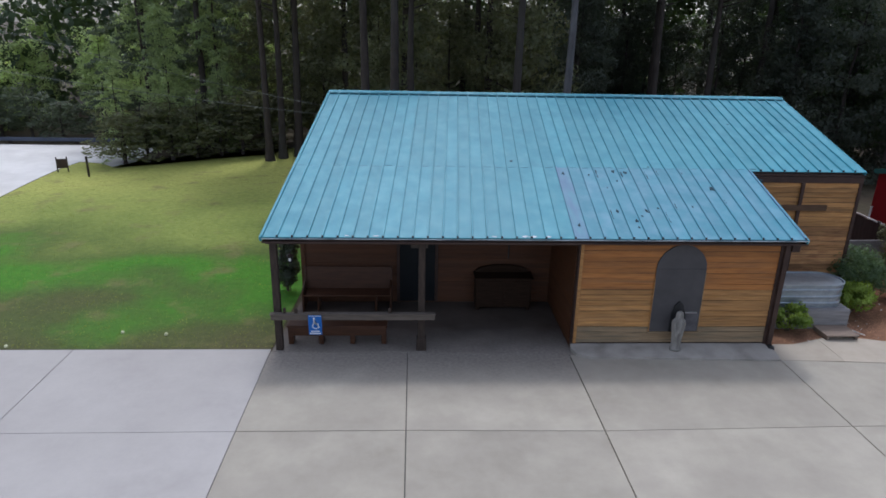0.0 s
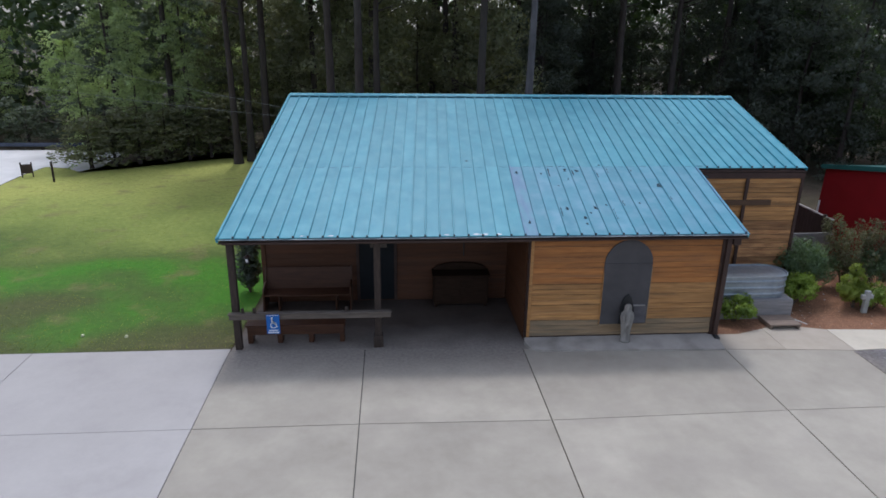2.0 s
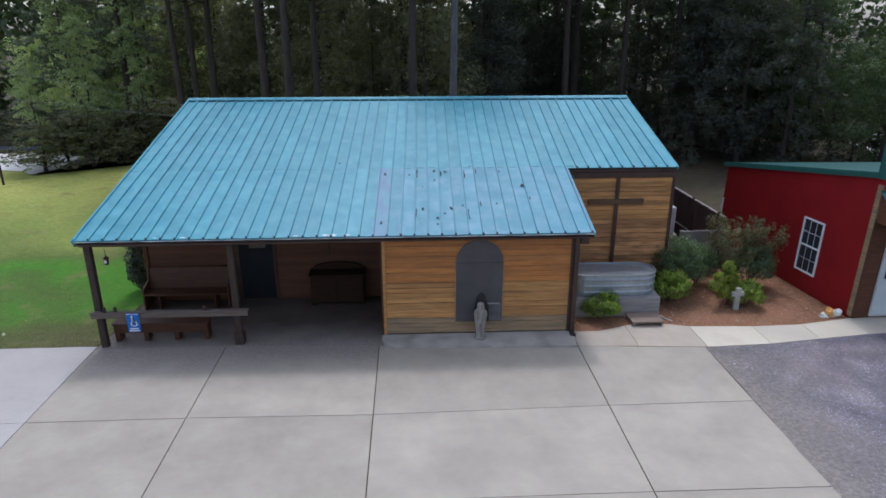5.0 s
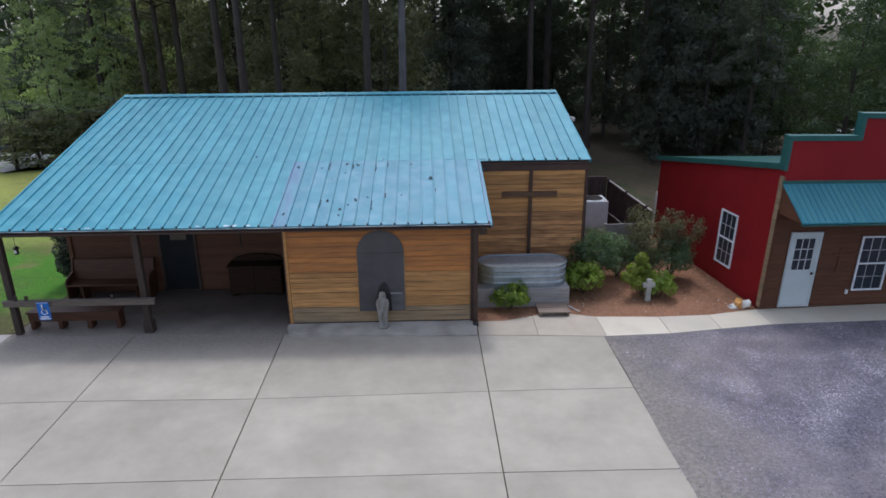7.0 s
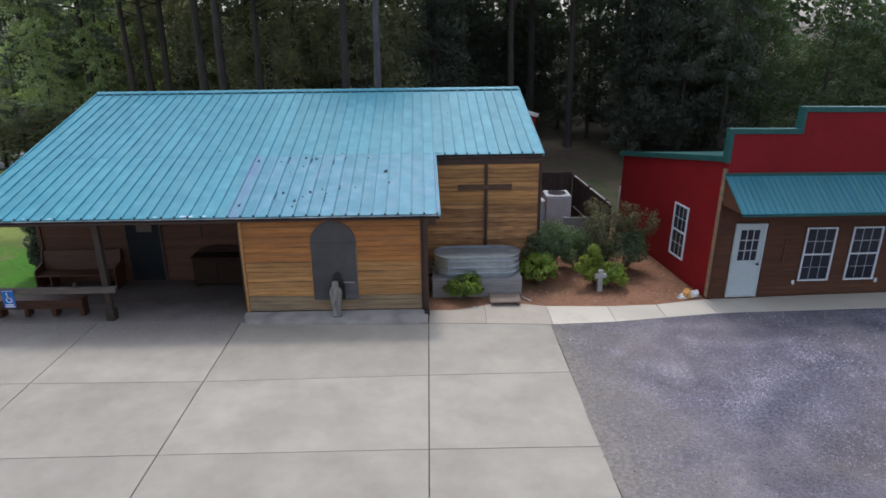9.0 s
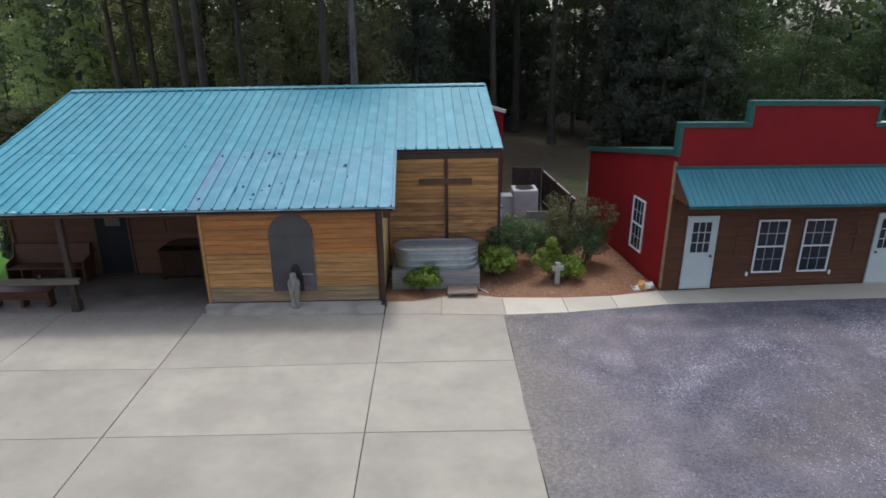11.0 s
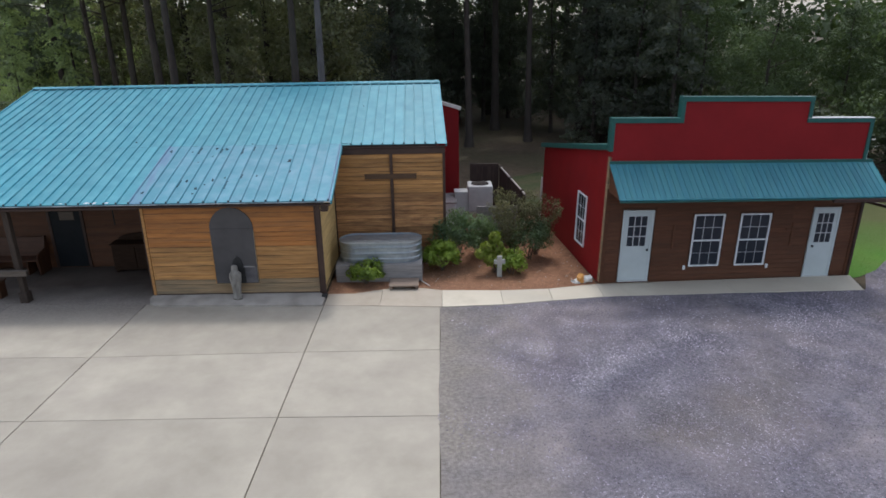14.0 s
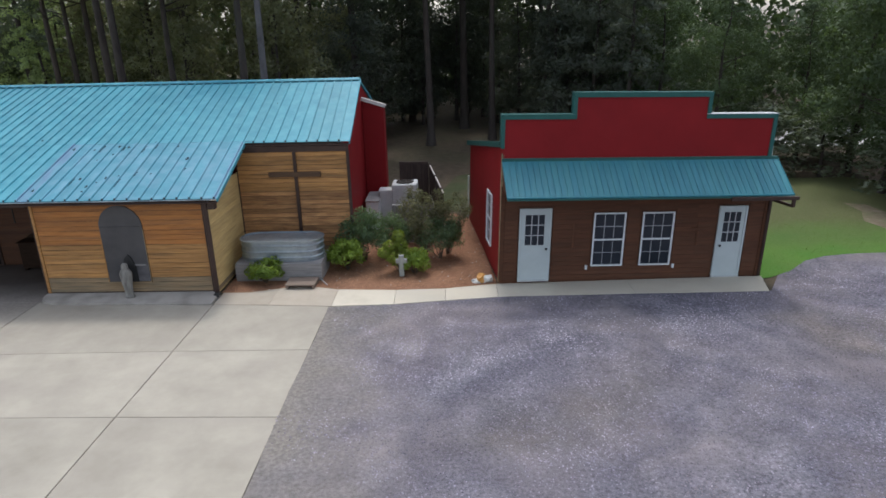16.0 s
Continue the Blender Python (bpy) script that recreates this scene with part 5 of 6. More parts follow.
def bough_blobs(seed, branches, z0, z1, rad, droop=0.28, taper=0.75):
    """Flat clumps strung along drooping boughs, longest low down."""
    rnd = random.Random(seed)
    out = []
    for k in range(branches):
        f = (k + rnd.random()) / branches
        z, a = z0 + (z1 - z0) * f, rnd.uniform(0, 6.28)
        length = rad * (1 - taper * f) * rnd.uniform(0.55, 1.15)
        for q in (0.3, 0.58, 0.82, 1.0):
            c = 0.30 * rnd.uniform(0.8, 1.4) * (1.25 - 0.5 * q) * (0.6 + 0.4 * rad / 2.4)
            out.append((length * q * math.cos(a) + rnd.uniform(-0.1, 0.1), length * q * math.sin(a) + rnd.uniform(-0.1, 0.1), z - droop * length * q * q + rnd.uniform(-0.08, 0.08), c * 1.25, c * 1.25, c * 0.55))
    return out


# crowns: understorey broadleaf (low), tall pine (high), evergreen screen
C_LOW = [leaf_mesh("crown", crown_blobs(10 + s, 74, 0.9, 8.5, 2.4, 0.75), 135, 0.15, 20 + s, 0.65) for s in range(3)]
C_PINE = [leaf_mesh("crown", crown_blobs(40 + s, 64, 10.2, 19, 2.9, 0.9), 50, 0.42, 50 + s, 0.45) for s in range(2)]
C_CEDAR = [leaf_mesh("crown", bough_blobs(70 + s, 62, 0.5, 9.6, 2.5), 48, 0.15, 80 + s, 0.45, 0.5) for s in range(2)]
C_DENSE = [leaf_mesh("crown", bough_blobs(140 + s, 60, 4.2, 19.0, 3.4, 0.25, 0.5), 52, 0.24, 150 + s, 0.4, 0.5) for s in range(2)]
C_MID = [leaf_mesh("crown", crown_blobs(10 + s, 84, 0.9, 8.5, 2.4, 0.72), 200, 0.105, 30 + s, 0.65) for s in range(2)]
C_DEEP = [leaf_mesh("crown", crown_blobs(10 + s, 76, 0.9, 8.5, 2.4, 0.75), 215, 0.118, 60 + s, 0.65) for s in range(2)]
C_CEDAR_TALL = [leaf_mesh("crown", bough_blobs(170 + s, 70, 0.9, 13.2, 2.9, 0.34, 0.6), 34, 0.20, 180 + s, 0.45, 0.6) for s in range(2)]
C_HEDGE = [leaf_mesh("crown", crown_blobs(90 + s, 40, 0.6, 8.5, 2.3, 0.85), 55, 0.32, 95 + s, 0.5) for s in range(2)]
C_EDGE = [m.copy() for m in C_HEDGE]
C_ROADSIDE = [leaf_mesh("crown", crown_blobs(110 + s, 60, 0.5, 8.5, 2.4, 0.8), 85, 0.20, 120 + s, 0.6) for s in range(3)]


def forest(kind, spots, seed):
    rnd = random.Random(seed)
    first = {}
    for k, (x, y) in enumerate(spots):
        v = rnd.randrange(2)
        m = pose(x, y, gz(x) - 0.03, 0, 0, rnd.uniform(0, 360))
        if (kind, v) not in first:
            if kind == "pine":
                first[kind, v] = tree("pine_tree", (x, y, gz(x) - 0.03), 20, 0.23, C_PINE[v], M_NEEDLES, 5 + v, "tall straight pine with bare dark trunk and high crown", M_BARK, 16, 0.42, 2.6)
            elif kind == "grey_pine":
                first[kind, v] = tree("pine_tree", (x, y, gz(x) - 0.03), 20, 0.20, C_PINE[v], M_NEEDLES, 7, "tall pine with a pale grey bare trunk", M_BARK_PALE, 16, 0.42, 2.6)
            elif kind == "dense_pine":
                first[kind, v] = tree("pine_tree", (x, y, gz(x) - 0.03), 20, 0.22, C_DENSE[v], M_NEEDLES, 75 + v, "tall pine with a full green crown beside the lawn", M_BARK, 16, 0.35, 2.4)
            elif kind == "low":
                first[kind, v] = tree("broadleaf_tree", (x, y, gz(x) - 0.03), 8.5, 0.10, C_LOW[v], M_LEAF, 15 + v, "leafy dark green understorey tree at the wood's edge", M_BARK, 14, 0.15, 1.8)
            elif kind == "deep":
                first[kind, v] = tree("holly_tree", (x, y, gz(x) - 0.03), 8.5, 0.12, C_DEEP[v], M_LEAF_DEEP, 85 + v, "dark evergreen tree with the wood's shade put into its leaf colour", M_BARK, 14, 0.15, 1.8)
            elif kind == "hedge":
                first[kind, v] = tree("woodland_shrub", (x, y, gz(x) - 0.03), 9.5, 0.12, C_HEDGE[v], M_NEEDLES, 55 + v, "low dark green shrub under the trees", M_BARK, 16, 0.1, 1.6)
                first[kind, v].scale = (0.75, 0.75, 0.32)
            elif kind == "edge":
                first[kind, v] = tree("woodland_shrub", (x, y, gz(x) - 0.03), 9.5, 0.12, C_EDGE[v], M_LEAF, 57 + v, "olive-green shrub along the edge of the lawn", M_BARK, 16, 0.1, 1.6)
                first[kind, v].scale = (0.75, 0.75, 0.32)
            elif kind == "lit_cedar":
                first[kind, v] = tree("cedar_tree", (x, y, gz(x) - 0.03), 13, 0.13, C_CEDAR_TALL[v], M_CEDAR_SUNLIT, 45 + v, "dense mid-green evergreen tree beside the lawn", M_BARK, 16, 0.1, 1.6)
            elif kind == "right":
                first[kind, v] = tree("broadleaf_tree", (x, y, gz(x) - 0.03), 8.5, 0.12, C_MID[v], M_LEAF_MID, 65 + v, "mid-green broadleaf tree beyond the gravel yard", M_BARK, 14, 0.15, 1.8)
            elif kind == "roadside":
                first[kind, v] = tree("broadleaf_tree", (x, y, gz(x) - 0.03), 8.5, 0.12, C_ROADSIDE[1 + v], M_LEAF_SUNLIT, 25 + v, "bright sunlit green broadleaf tree", M_BARK, 14, 0.15, 1.8)
            else:
                first[kind, v] = tree("cedar_tree", (x, y, gz(x) - 0.03), 9.5, 0.12, C_CEDAR[v], M_LEAF_DEEP, 35 + v, "dense dark evergreen tree with boughs to the ground", M_BARK, 16, 0.1, 1.6)
            continue
        o = copy_thing(first[kind, v], m)
        if kind in ("hedge", "edge"):
            o.scale = (0.75, 0.75, rnd.uniform(0.26, 0.4))
            continue
        o.scale = [rnd.uniform(0.85, 1.2) * (0.72 if kind == "roadside" else (1.2 if open_line(x, y) > 1.4 else 0.85) if kind == "right" else (0.5 if y < wood_edge(x) + 2.5 else 0.8) if kind == "lit_cedar" else 0.8 if kind == "dense_pine" else 1.0)] * 3


def scatter(x0, x1, y0, y1, gap, seed, keep=lambda x, y: True):
    rnd = random.Random(seed)
    out = []
    for _ in range(4000):
        x, y = rnd.uniform(x0, x1), rnd.uniform(y0, y1)
        if keep(x, y) and all((x - a) ** 2 + (y - c) ** 2 > gap * gap for a, c in out):
            out.append((x, y))
    return out


wood_edge = lambda x: float(np.interp(x, [-19, -16, -13, -10.5, -8, 0, 4, 7, 9, 13, 16, 19, 22, 25.5, 28, 29, 34], [20, 20, 22, 25, 21, 17.5, 18, 24, 28, 28, 20, 17, 14.5, 14.5, 9, 4.0, 3.0]))
# trees along three camera sight lines stand lower, fitted so that sky shows
open_line = lambda x, y: min(abs(x - 11.13 - (y + 15.82) * 0.475) * 0.9, abs(x + 0.09 - (y + 14.18) * 0.707) * 0.82, abs(x - 4.8 - (y + 15.29) * 0.618) * 0.85)
forest("grey_pine", [(2.54, 13.5)], 8)
# the last six pines are added so their high crowns shade the ground
forest("pine", [(0.85, 15.9), (-5.75, 16.2), (-4.5, 14.8), (-3.8, 18.9), (-4.2, 22.3), (-7.6, 25.5), (-11.25, 21.2), (-10.7, 21.9), (-9.9, 22.4)]
       + scatter(-7, 22, 26, 44, 4.6, 3, lambda x, y: y > wood_edge(x) + 0.5 and open_line(x, y) > 2.6)
       + [(9.5, 22.5), (13.2, 24.0), (5.2, 23.5), (0.5, 23.5), (16.5, 25.0), (19.0, 25.5)], 1)
forest("dense_pine", [(-15.8, 25.6), (-19.4, 27.0)], 9)
forest("low", scatter(-6.5, 3.5, 19, 40, 3.6, 4, lambda x, y: y > wood_edge(x) + 1.5) + [(-7.4, 24.4), (-9.0, 26.4), (-11.0, 27.6), (-9.4, 30.0), (-12.8, 27.4)], 2)
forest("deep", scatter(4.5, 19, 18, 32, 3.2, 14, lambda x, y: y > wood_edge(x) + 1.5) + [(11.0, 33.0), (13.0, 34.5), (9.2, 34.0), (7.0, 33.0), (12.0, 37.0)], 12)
forest("cedar", scatter(13.5, 22, 13, 24, 3.4, 6, lambda x, y: y > wood_edge(x) + 1.0), 3)
forest("lit_cedar", scatter(-19, -14, 19, 33, 2.6, 5, lambda x, y: y > wood_edge(x) + 0.3), 5)
forest("edge", [(-18.3, 20.0), (-17.3, 20.5), (-16.3, 21.1), (-15.2, 21.7), (-14.1, 22.3), (-13.1, 22.9), (-12.2, 23.8)], 16)
forest("hedge", [(-18.5 - 2.1 * k, 26.9 + 0.5 * (k % 3)) for k in range(13)]
       + [(28.0, 8.6), (28.2, 6.4), (29.0, 10.6), (27.4, 13.2), (25.4, 14.0), (26.0, 17.6), (28.2, 17.0), (30.4, 16.4), (24.0, 18.4)], 6)
forest("roadside", scatter(-50, -20, 28.5, 39, 3.8, 7) + [(-13.4, 30.5), (-11.4, 34.0)], 4)
forest("right", scatter(20, 34, 3.5, 26, 3.2, 8, lambda x, y: wood_edge(x) + 0.5 < y < wood_edge(x) + 11 and math.hypot((x - 31) / 5.0, (y - 26) / 6.5) > 1), 7)


def far_woods():
    rnd = random.Random(9)
    blobs = []
    for k in range(1400):
        a = rnd.uniform(-80, 80)
        d = rnd.uniform(50, 75)
        blobs.append((d * math.sin(radians(a)), -8 + d * math.cos(radians(a)), rnd.uniform(0, 24 if -30 < a < 28 else 22 if -35 < a < 39.5 else 5.0 if a < 0 else 8.0), 2.6, 2.6, 1.8))
    ob = put("far_woods", leaf_mesh("far_woods", blobs, 90, 0.62, 91, 0.65), M_LEAF_MID)
    tagged(ob, "dense dark green woods far behind the buildings", "woods", kind="stuff")


far_woods()


def bush(name, at, blobs, per, size, mat, seed, label, flat=0.4, stems=9, h=0.6, droop=0.0):
    t = empty(name, at, (0, 0, 0), label, "bush")
    bm = bmesh.new()
    rnd = random.Random(seed)
    for k in range(stems):
        bx = rnd.choice(blobs)
        limb(bm, (rnd.uniform(-0.06, 0.06), rnd.uniform(-0.06, 0.06), -0.03), (bx[0] * 0.9, bx[1] * 0.9, bx[2]), 0.014, 0.005, 5)
    part("stems", bm, M_TWIG, t)
    put("leaves", leaf_mesh("leaves", blobs, per, size, seed, flat, droop), mat, t)
    return t


def dome(seed, n, rx, ry, h, c):
    rnd = random.Random(seed)
    out = []
    for k in range(n):
        a, f = rnd.uniform(0, 6.28), math.sqrt(rnd.uniform(0, 1))
        x, y = rx * f * math.cos(a), ry * f * math.sin(a)
        z = h * (0.25 + 0.65 * rnd.uniform(0.2, 1.0) * math.sqrt(max(0.05, 1 - f * f * 0.9)))
        cc = c * rnd.uniform(0.7, 1.3)
        out.append((x, y, z, cc, cc, cc * 0.8))
    return out


bush("round_bush", (5.66, 0.95, 0.0), dome(1, 44, 0.44, 0.40, 0.76, 0.15), 80, 0.085, M_BUSH, 101, "small rounded bright green bush by the path")
bush("leafy_bush", (7.8, 1.9, 0.0), dome(2, 46, 0.46, 0.46, 1.05, 0.18), 75, 0.095, M_BUSH, 102, "leafy mid-green bush beside the platform")
bush("yellow_green_bush", (9.38, 1.65, gz(9.2)), [(-0.42, -0.1, 0.62, 0.2, 0.2, 0.16), (-0.25, 0.0, 0.8, 0.22, 0.2, 0.17), (-0.02, 0.1, 1.05, 0.18, 0.18, 0.2), (0.05, 0.05, 0.8, 0.2, 0.2, 0.2), (-0.15, -0.1, 0.5, 0.24, 0.22, 0.2), (0.15, 0.0, 0.55, 0.2, 0.2, 0.2), (0.0, 0.15, 0.3, 0.3, 0.25, 0.2)], 330, 0.10, M_BUSH_YELLOW, 103, "yellow-green bush behind the stone cross")
bush("leafy_bush", (9.82, 1.55, gz(9.6)), dome(13, 30, 0.36, 0.36, 0.8, 0.17), 75, 0.095, M_BUSH, 113, "mid-green bush next to the stone cross")
bush("grey_green_shrub", (8.2, 2.6, gz(8.15)), dome(4, 80, 0.72, 0.65, 1.75, 0.24), 80, 0.10, M_BUSH_GREY, 104, "feathery grey-green shrub in the planting bed", 0.25)
bush("grey_green_shrub", (9.15, 3.15, gz(9.1)), dome(7, 50, 0.55, 0.45, 1.45, 0.22), 80, 0.09, M_BUSH_GREY, 107, "feathery grey-green shrub before the grey fence", 0.25)


def sprays(seed, n, spread, h, lean=0.0):
    """Airy clumps along arching stems."""
    rnd = random.Random(seed)
    out = []
    for k in range(n):
        a, reach, top = rnd.uniform(0, 6.28), spread * rnd.uniform(0.3, 1.0), h * rnd.uniform(0.6, 1.05)
        for q in (0.4, 0.6, 0.78, 0.92, 1.0):
            c = rnd.uniform(0.13, 0.21) * (1.25 - 0.5 * q)
            out.append((reach * q * math.cos(a) + lean * q * q, reach * q * math.sin(a), top * q * (1.12 - 0.14 * q), c, c, c * 0.9))
    return out


bush("brownish_shrub", (10.0, 3.0, gz(9.9)), sprays(5, 34, 0.85, 2.05), 46, 0.075, M_BUSH_BROWN, 105, "airy brownish-green shrub in the planting bed", 0.3, 16)
bush("brownish_shrub", (10.75, 3.1, gz(10.7)), sprays(15, 14, 0.55, 1.95, 0.25), 40, 0.075, M_BUSH_BROWN, 115, "thin brown-tinged shrub leaning towards the red wall", 0.3, 10)
bush("grey_green_shrub", (10.5, 2.7, gz(10.4)), dome(6, 50, 0.6, 0.55, 1.45, 0.24), 100, 0.09, M_BUSH_GREY, 106, "feathery grey-green shrub near the red wall", 0.25)

shrub_rnd = random.Random(21)
column = [(shrub_rnd.uniform(-0.2, 0.2), shrub_rnd.uniform(-0.2, 0.2), 0.3 + 1.7 * k / 39, 0.16, 0.16, 0.2) for k in range(40)]
bush("evergreen_shrub", (-7.05, 3.4, 0.0), column, 110, 0.10, M_LEAF_DEEP, 121, "dark narrow evergreen shrub at the porch corner")
# ---- small things ----
sc_ = empty("stone_cross", (9.46, 1.30, gz(9.46)), label="small pale stone cross standing in the bed", category="cross")
part("shaft", box(-0.07, 0.07, -0.05, 0.05, 0.0, 0.64, 0.012), M_STONECROSS, sc_)
part("cross_arm", box(-0.16, 0.16, -0.046, 0.046, 0.40, 0.53, 0.012), M_STONECROSS, sc_)

ac = empty("air_conditioner", (9.2, 6.62, gz(9.2) + 0.50), label="pale grey outdoor air-conditioning unit", category="air conditioner")
part("body", box(-0.44, 0.44, -0.42, 0.42, 0.06, 1.0, 0.03), M_ACBODY, ac)
part("fan_grille", cyl(0, 0, 1.0, 1.02, 0.32, n=28), M_BLACK, ac, "dark round fan opening")
for k in range(5):
    part("grille_ring", box(-0.30, 0.30, -0.24 + k * 0.12 - 0.008, -0.24 + k * 0.12 + 0.008, 1.022, 1.032), M_TRIM, ac)
for k in range(9):
    part("louvre", box(-0.40, 0.40, -0.432, -0.42, 0.14 + k * 0.09, 0.17 + k * 0.09), M_ACBODY, ac)
part("pad", box(-0.52, 0.52, -0.5, 0.5, -0.52, 0.06), M_CONC, ac)
ac2 = empty("equipment_box", (8.55, 6.6, 0), label="grey metal utility box beside the wall", category="utility box")
part("body", box(-0.25, 0.25, -0.25, 0.25, 0.0, 1.22, 0.02), M_ACBODY, ac2)
part("lid", box(-0.27, 0.27, -0.27, 0.27, 1.22, 1.25, 0.008), M_ACBODY, ac2)
land = empty("utility_cabinet", (8.12, 6.35, 0), label="pale grey metal cabinet with a flat lid beside the red wall", category="utility cabinet")
part("body", box(-0.24, 0.20, -0.55, 0.75, -0.03, 0.98, 0.012), M_WHITE, land)
part("lid", box(-0.27, 0.23, -0.60, 0.78, 0.98, 1.03, 0.008), M_GREYWOOD, land, "weathered grey lid")
part("plinth", box(-0.26, 0.22, -0.57, 0.77, -0.06, -0.03), M_CONC, land)


def board_fence(name, a, b, h, label, mat, rail_mat, thick=0.09):
    a, b = Vector(a), Vector(b)
    n = max(2, int((b - a).length / 0.145))
    f = empty(name, a, label=label, category="fence")
    d = b - a
    ang = math.degrees(math.atan2(d.y, d.x))
    for k in range(n):
        p = d * ((k + 0.5) / n)
        part("board", box(-0.078, 0.078, -0.01 + 0.004 * (k % 2), 0.01 + 0.004 * (k % 2), 0.03, h - 0.03 * (k % 3 == 0), 0.003), mat, f, at=Matrix.Translation(p) @ pose(0, 0, 0, 0, 0, ang))
    for z in (h * 0.35, h + 0.02):
        part("rail", beam((0, 0, z), (d.x, d.y, z + d.z), 0.05, thick), rail_mat, f)
    for k in range(int(d.length / 1.4) + 1):
        p = d * min(1, k * 1.4 / d.length)
        part("post", box(p.x - 0.045, p.x + 0.045, p.y - 0.045, p.y + 0.045, p.z - 0.05, h + 0.08 + p.z, 0.005), mat, f)
    return f


board_fence("fence", (8.95, 7.90, gz(8.95)), (9.98, 7.85, gz(10.0)), 1.9, "dark brown board fence behind the air conditioner", M_FENCE, M_FENCE)
board_fence("fence", (10.05, 7.8, 0.08), (10.6, 4.7, -0.2), 1.72, "dark board fence with pale weathered rails", M_FENCE, M_RAIL_PALE, 0.045)
board_fence("fence", (9.0, 4.2, gz(9.0)), (10.3, 4.25, gz(9.8)), 1.25, "grey weathered board fence behind the shrubs", M_GREYWOOD, M_GREYWOOD)


def bag():
    r = random.Random(4)
    t = empty("plastic_bag", (11.74, 0.72, gz(11.7) + 0.01), label="crumpled white and orange plastic bag on the pine straw", category="bag")
    for k, (mat, x, s) in enumerate(((M_OFFWHITE, 0.13, 0.13), (M_ORANGE, -0.02, 0.14), (M_OFFWHITE, -0.17, 0.12))):
        bm = bmesh.new()
        bmesh.ops.create_icosphere(bm, subdivisions=2, radius=s)
        for v in bm.verts:
            v.co *= r.uniform(0.45, 1.35)
            v.co.z = max(0.0, v.co.z * (1.1 if k < 2 else 0.6) + s * (0.6 if k < 2 else 0.25))
            v.co.x += x
        part(("bag_body", "printed_side", "loose_end")[k], bm, mat, t)


bag()

rail_far = empty("guardrail", (-30, 25.3, 0), label="long dark guardrail beyond the road", category="guardrail")
part("rail", box(-40, 12, -0.05, 0.05, 0.16, 0.38, 0.02), M_RAIL_BLUE, rail_far)
for k in range(14):
    part("post", box(-39 + k * 3.8, -38.85 + k * 3.8, 0.05, 0.2, -0.05, 0.4), M_POST, rail_far)
nb = empty("notice_board", (-20.4, 18.0, 0), (0, 0, 20), label="small dark notice board beside the road", category="sign")
part("board", box(-0.20, 0.20, -0.03, 0.03, 0.18, 0.62, 0.01), M_TRIM, nb)
for s in (-0.22, 0.22):
    part("post", box(s - 0.025, s + 0.025, -0.04, 0.04, -0.05, 0.72), M_POST, nb)
sp = empty("sign_post", (-18.73, 17.0, 0), label="thin dark post at the lawn edge", category="post")
part("pole", box(-0.04, 0.04, -0.04, 0.04, -0.05, 0.95, 0.006), M_POST, sp)
for x, y in ((-9.41, 0.71), (-10.45, 0.81), (-12.72, 0.12)):
    bm = bmesh.new()
    bmesh.ops.create_icosphere(bm, subdivisions=2, radius=0.04, matrix=Matrix.Translation((0, 0, 0.035)))
    tagged(part("ball", bm, M_BALL, at=(x, y, 0.0)), "small pale yellow ball on the grass", "ball", "balls on the lawn")


cord = empty("hanging_cord", (-1.35, 1.3, 0), label="thin dark cord hanging from the porch ceiling", category="cord")
part("strand", cyl(0, 0, 1.75, 2.63, 0.018, n=6), M_BLACK, cord)

feeder = empty("bird_feeder", (-6.3, 0.1, 2.16), label="small dark hanging bird feeder under the porch eave", category="bird feeder")
part("body", cyl(0, 0, -0.09, 0.06, 0.05, n=10), M_BLACK, feeder)
part("roof", cyl(0, 0, 0.06, 0.11, 0.085, 0.01, n=10), M_TRIM, feeder)
part("seed_window", box(-0.025, 0.025, -0.056, -0.045, -0.05, 0.02), M_OFFWHITE, feeder)
part("hanger", cyl(0, 0, 0.11, 0.40, 0.005, n=6), M_BLACK, feeder)


def wire(points, label):
    c = bpy.data.curves.new("power_line", "CURVE")
    c.dimensions, c.bevel_depth, c.bevel_resolution = "3D", 0.0075, 1
    sp_ = c.splines.new("POLY")
    sp_.points.add(24)
    for k in range(25):
        f = k / 24
        p = Vector(points[0]).lerp(Vector(points[1]), f)
        p.z -= points[2] * 4 * f * (1 - f)
        sp_.points[k].co = (*p, 1)
    c.materials.append(M_WIRE)
    tagged(new("power_line", c), label, "power line")


wire(((-30.0, 14.0, 9.4), (-5.0, 14.0, 3.35), 0.45), "thin grey overhead power line above the lawn")
wire(((-24.0, 14.0, 5.6), (-6.0, 14.0, 3.3), 0.20), "thin grey overhead power line above the lawn")
stick = part("stick", beam((7.22, 1.0, 0.02), (7.45, 0.62, 0.02), 0.025, 0.025), M_OFFWHITE)
tagged(stick, "pale bare stick lying on the pine straw", "stick")

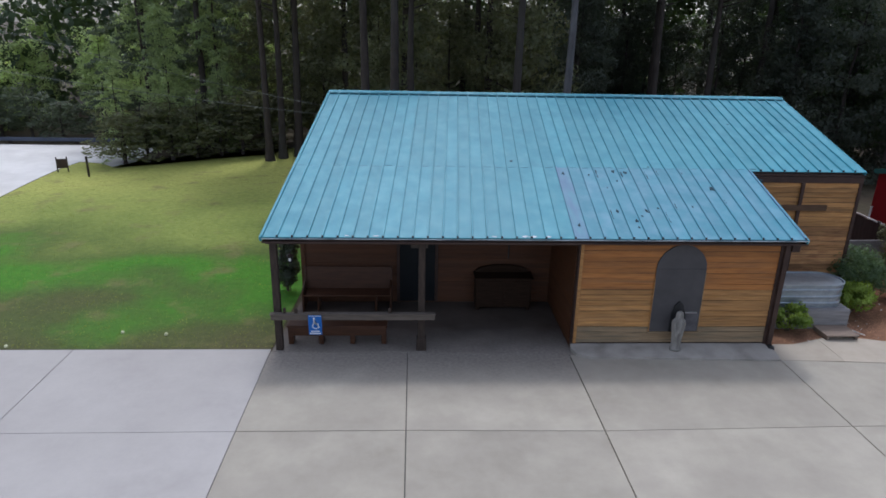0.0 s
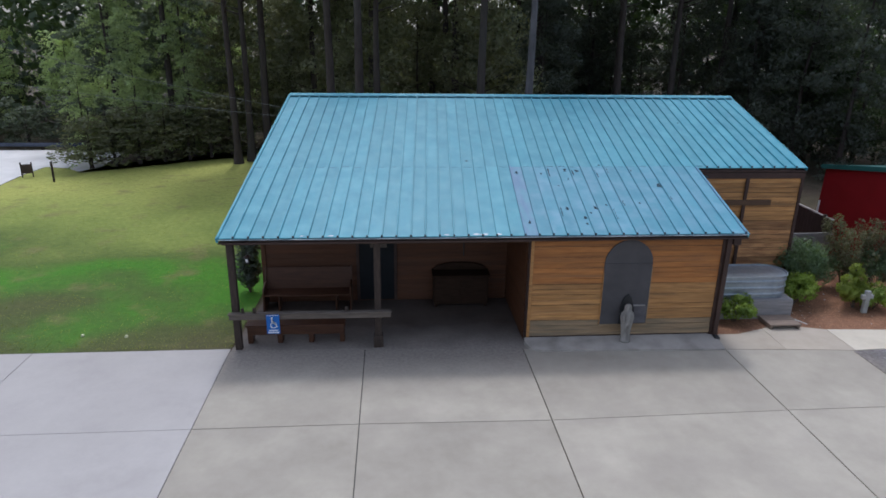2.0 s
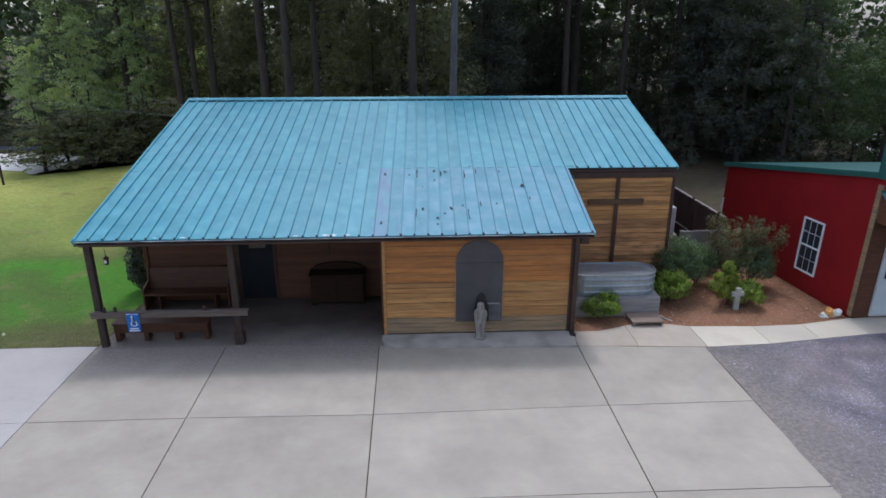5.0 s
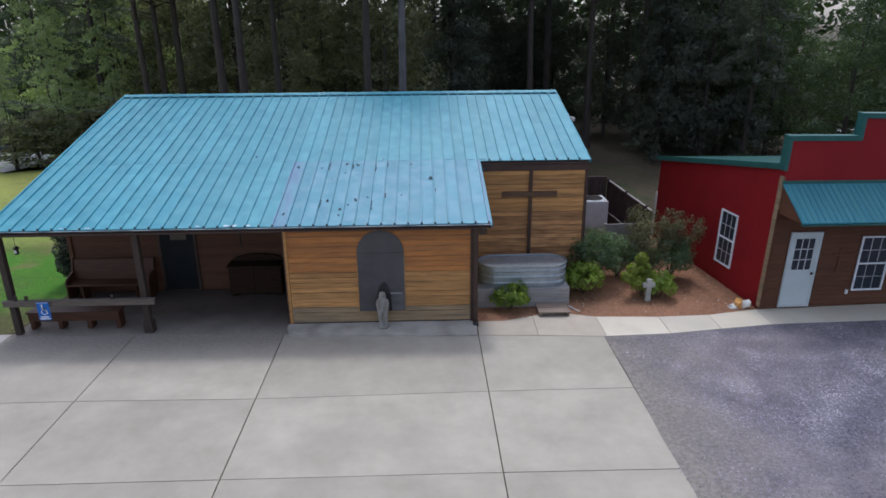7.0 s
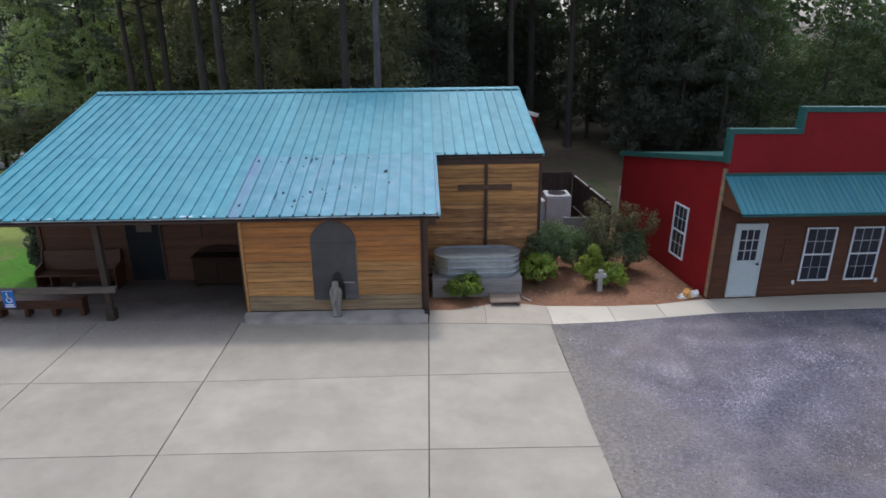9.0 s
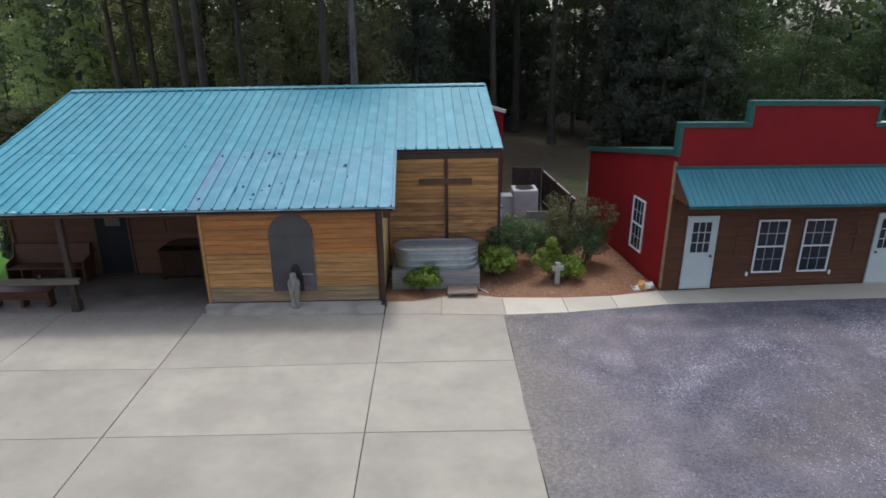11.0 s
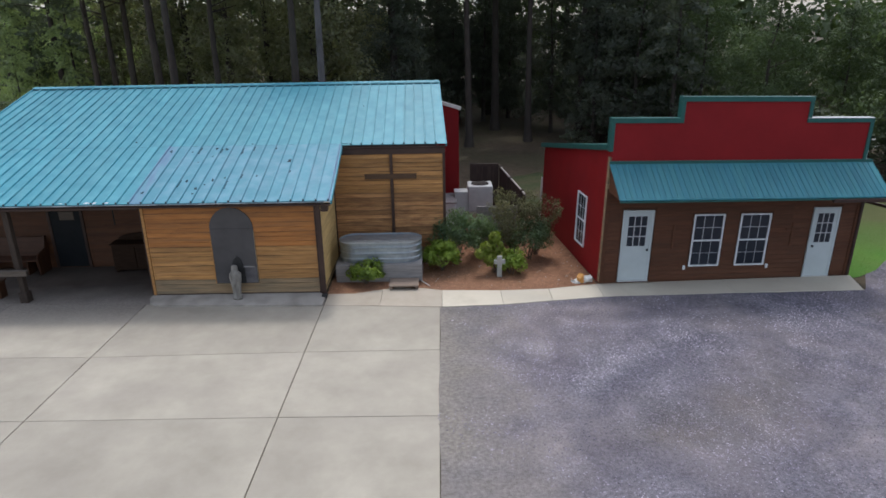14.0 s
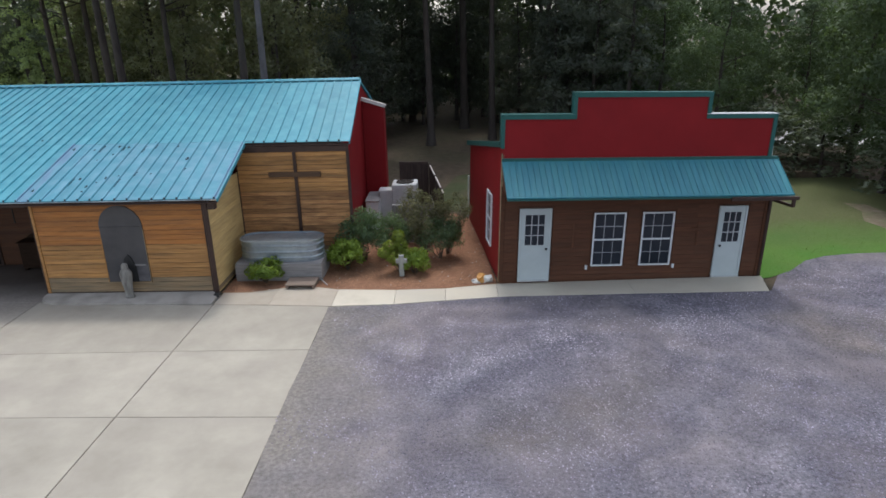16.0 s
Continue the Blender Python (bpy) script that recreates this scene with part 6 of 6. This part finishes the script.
# ---- loose ground texture ----
def chips(name, region, n, size, mat, label, category, seed, flat=0.6):
    """Small four-sided stones strewn over a region of the plan."""
    r = np.random.RandomState(seed)
    x0, x1, y0, y1 = region
    x, y = r.uniform(x0, x1, n), r.uniform(y0, y1, n)
    if name == "gravel_stones":
        keep = np.array([1.5 * noise.noise((a * 0.3, c * 0.42, 3.0)) for a, c in zip(x, y)]) + r.uniform(-0.6, 0.9, n) > np.interp(x, [7.8, 8.9, 10.7], [1.3, 0.6, -0.2])
        x, y, n = x[keep], y[keep], int(keep.sum())
        front = np.interp(x, [7.75, 9.2, 12.0, 15.3, 19.3, 20.9, 22.3, 24], [-0.73, -0.70, -0.33, -0.13, 0.05, 1.5, 2.2, 2.4])
        k = (y < front + r.normal(0, 0.05, n))
        x, y = x[k], y[k]
    n = len(x)
    z = np.interp(x, FALL_X, FALL_Z)
    s = size * r.uniform(0.5, 1.5, n)
    a = r.uniform(0, 6.28, n)
    v = []
    for k in range(3):
        b = a + k * 2.09 + r.uniform(-0.4, 0.4, n)
        v.append(np.stack([x + s * np.cos(b), y + s * np.sin(b), z - 0.003 + r.uniform(0, 0.3, n) * s * flat], 1))
    v.append(np.stack([x + r.uniform(-0.4, 0.4, n) * s, y + r.uniform(-0.4, 0.4, n) * s, z + s * flat * r.uniform(0.5, 1.2, n)], 1))
    v = np.stack(v, 1).reshape(-1, 3)
    i = np.arange(n) * 4
    f = np.concatenate([np.stack([i, i + 1, i + 3], 1), np.stack([i + 1, i + 2, i + 3], 1), np.stack([i + 2, i, i + 3], 1)])
    tagged(put(name, from_arrays(name, v.tolist(), f.tolist()), mat), label, category, kind="stuff")


chips("gravel_stones", (7.7, 24.5, -14.5, 2.4), 175000, 0.021, M_STONE, "loose grey and pale crushed stones", "gravel", 31)


def strands(name, n, place, length, width, mat, label, category, seed, lie):
    """Thin blades or needles: one triangle each, standing or lying."""
    r = np.random.RandomState(seed)
    x, y = place(r, n)
    n = len(x)
    z = np.interp(x, FALL_X, FALL_Z)
    a = r.uniform(0, 6.28, n)
    L = length * r.uniform(0.5, 1.4, n)
    tilt = r.uniform(0.0, 0.25, n) if lie else r.uniform(0.6, 1.3, n)
    base = np.stack([x, y, z + 0.006], 1)
    tip = base + np.stack([np.cos(a) * np.cos(tilt) * L, np.sin(a) * np.cos(tilt) * L, np.sin(tilt) * L], 1)
    w = np.stack([-np.sin(a) * width, np.cos(a) * width, np.zeros(n)], 1)
    v = np.stack([base - w, base + w, tip], 1).reshape(-1, 3)
    tagged(put(name, from_arrays(name, v.tolist(), np.arange(3 * n).reshape(-1, 3).tolist()), mat), label, category, kind="stuff")


def in_bed(r, n):
    x, y = r.uniform(4.7, 12.1, n), r.uniform(0.12, 7.0, n)
    k = (y > np.interp(x, [4.7, 5.4, 6.02, 6.57, 7.2, 7.95, 9.4, 10.9, 12.1], [0.22, 0.23, 0.45, 0.67, 0.58, 0.36, 0.29, 0.33, 0.55])) & ((x > 7.9) | (y < 2.6)) & (x < 12.1 - (y - 0.7) * 0.09)
    return x[k], y[k]


def on_lawn(r, n):
    y = 0.1 + 17.5 * r.uniform(0, 1, n) ** 1.6
    x = r.uniform(-20.3, -6.75, n)
    return x, y


strands("pine_straw", 26000, in_bed, 0.14, 0.006, M_NEEDLE, "reddish fallen pine needles on the bed", "mulch", 33, True)
def on_right_lawn(r, n):
    x, y = r.uniform(19.7, 25.0, n), r.uniform(0.9, 7.0, n)
    k = y > np.interp(x, [19.6, 19.9, 20.5, 21.3, 22.9, 25], [1.0, 1.1, 1.55, 2.35, 2.9, 3.0]) + r.normal(-0.05, 0.12, n)
    return x[k], y[k]


strands("grass", 900, on_right_lawn, 0.04, 0.012, M_BLADE_SHADED, "short green grass blades beside the gravel", "grass", 36, False)
strands("grass", 14000, on_lawn, 0.03, 0.010, M_BLADE, "short mown grass blades on the lawn", "grass", 34, False)


strands("fallen_leaves", 260, in_bed, 0.07, 0.022, M_OFFWHITE, "small pale fallen leaves on the pine straw", "leaves", 35, True)
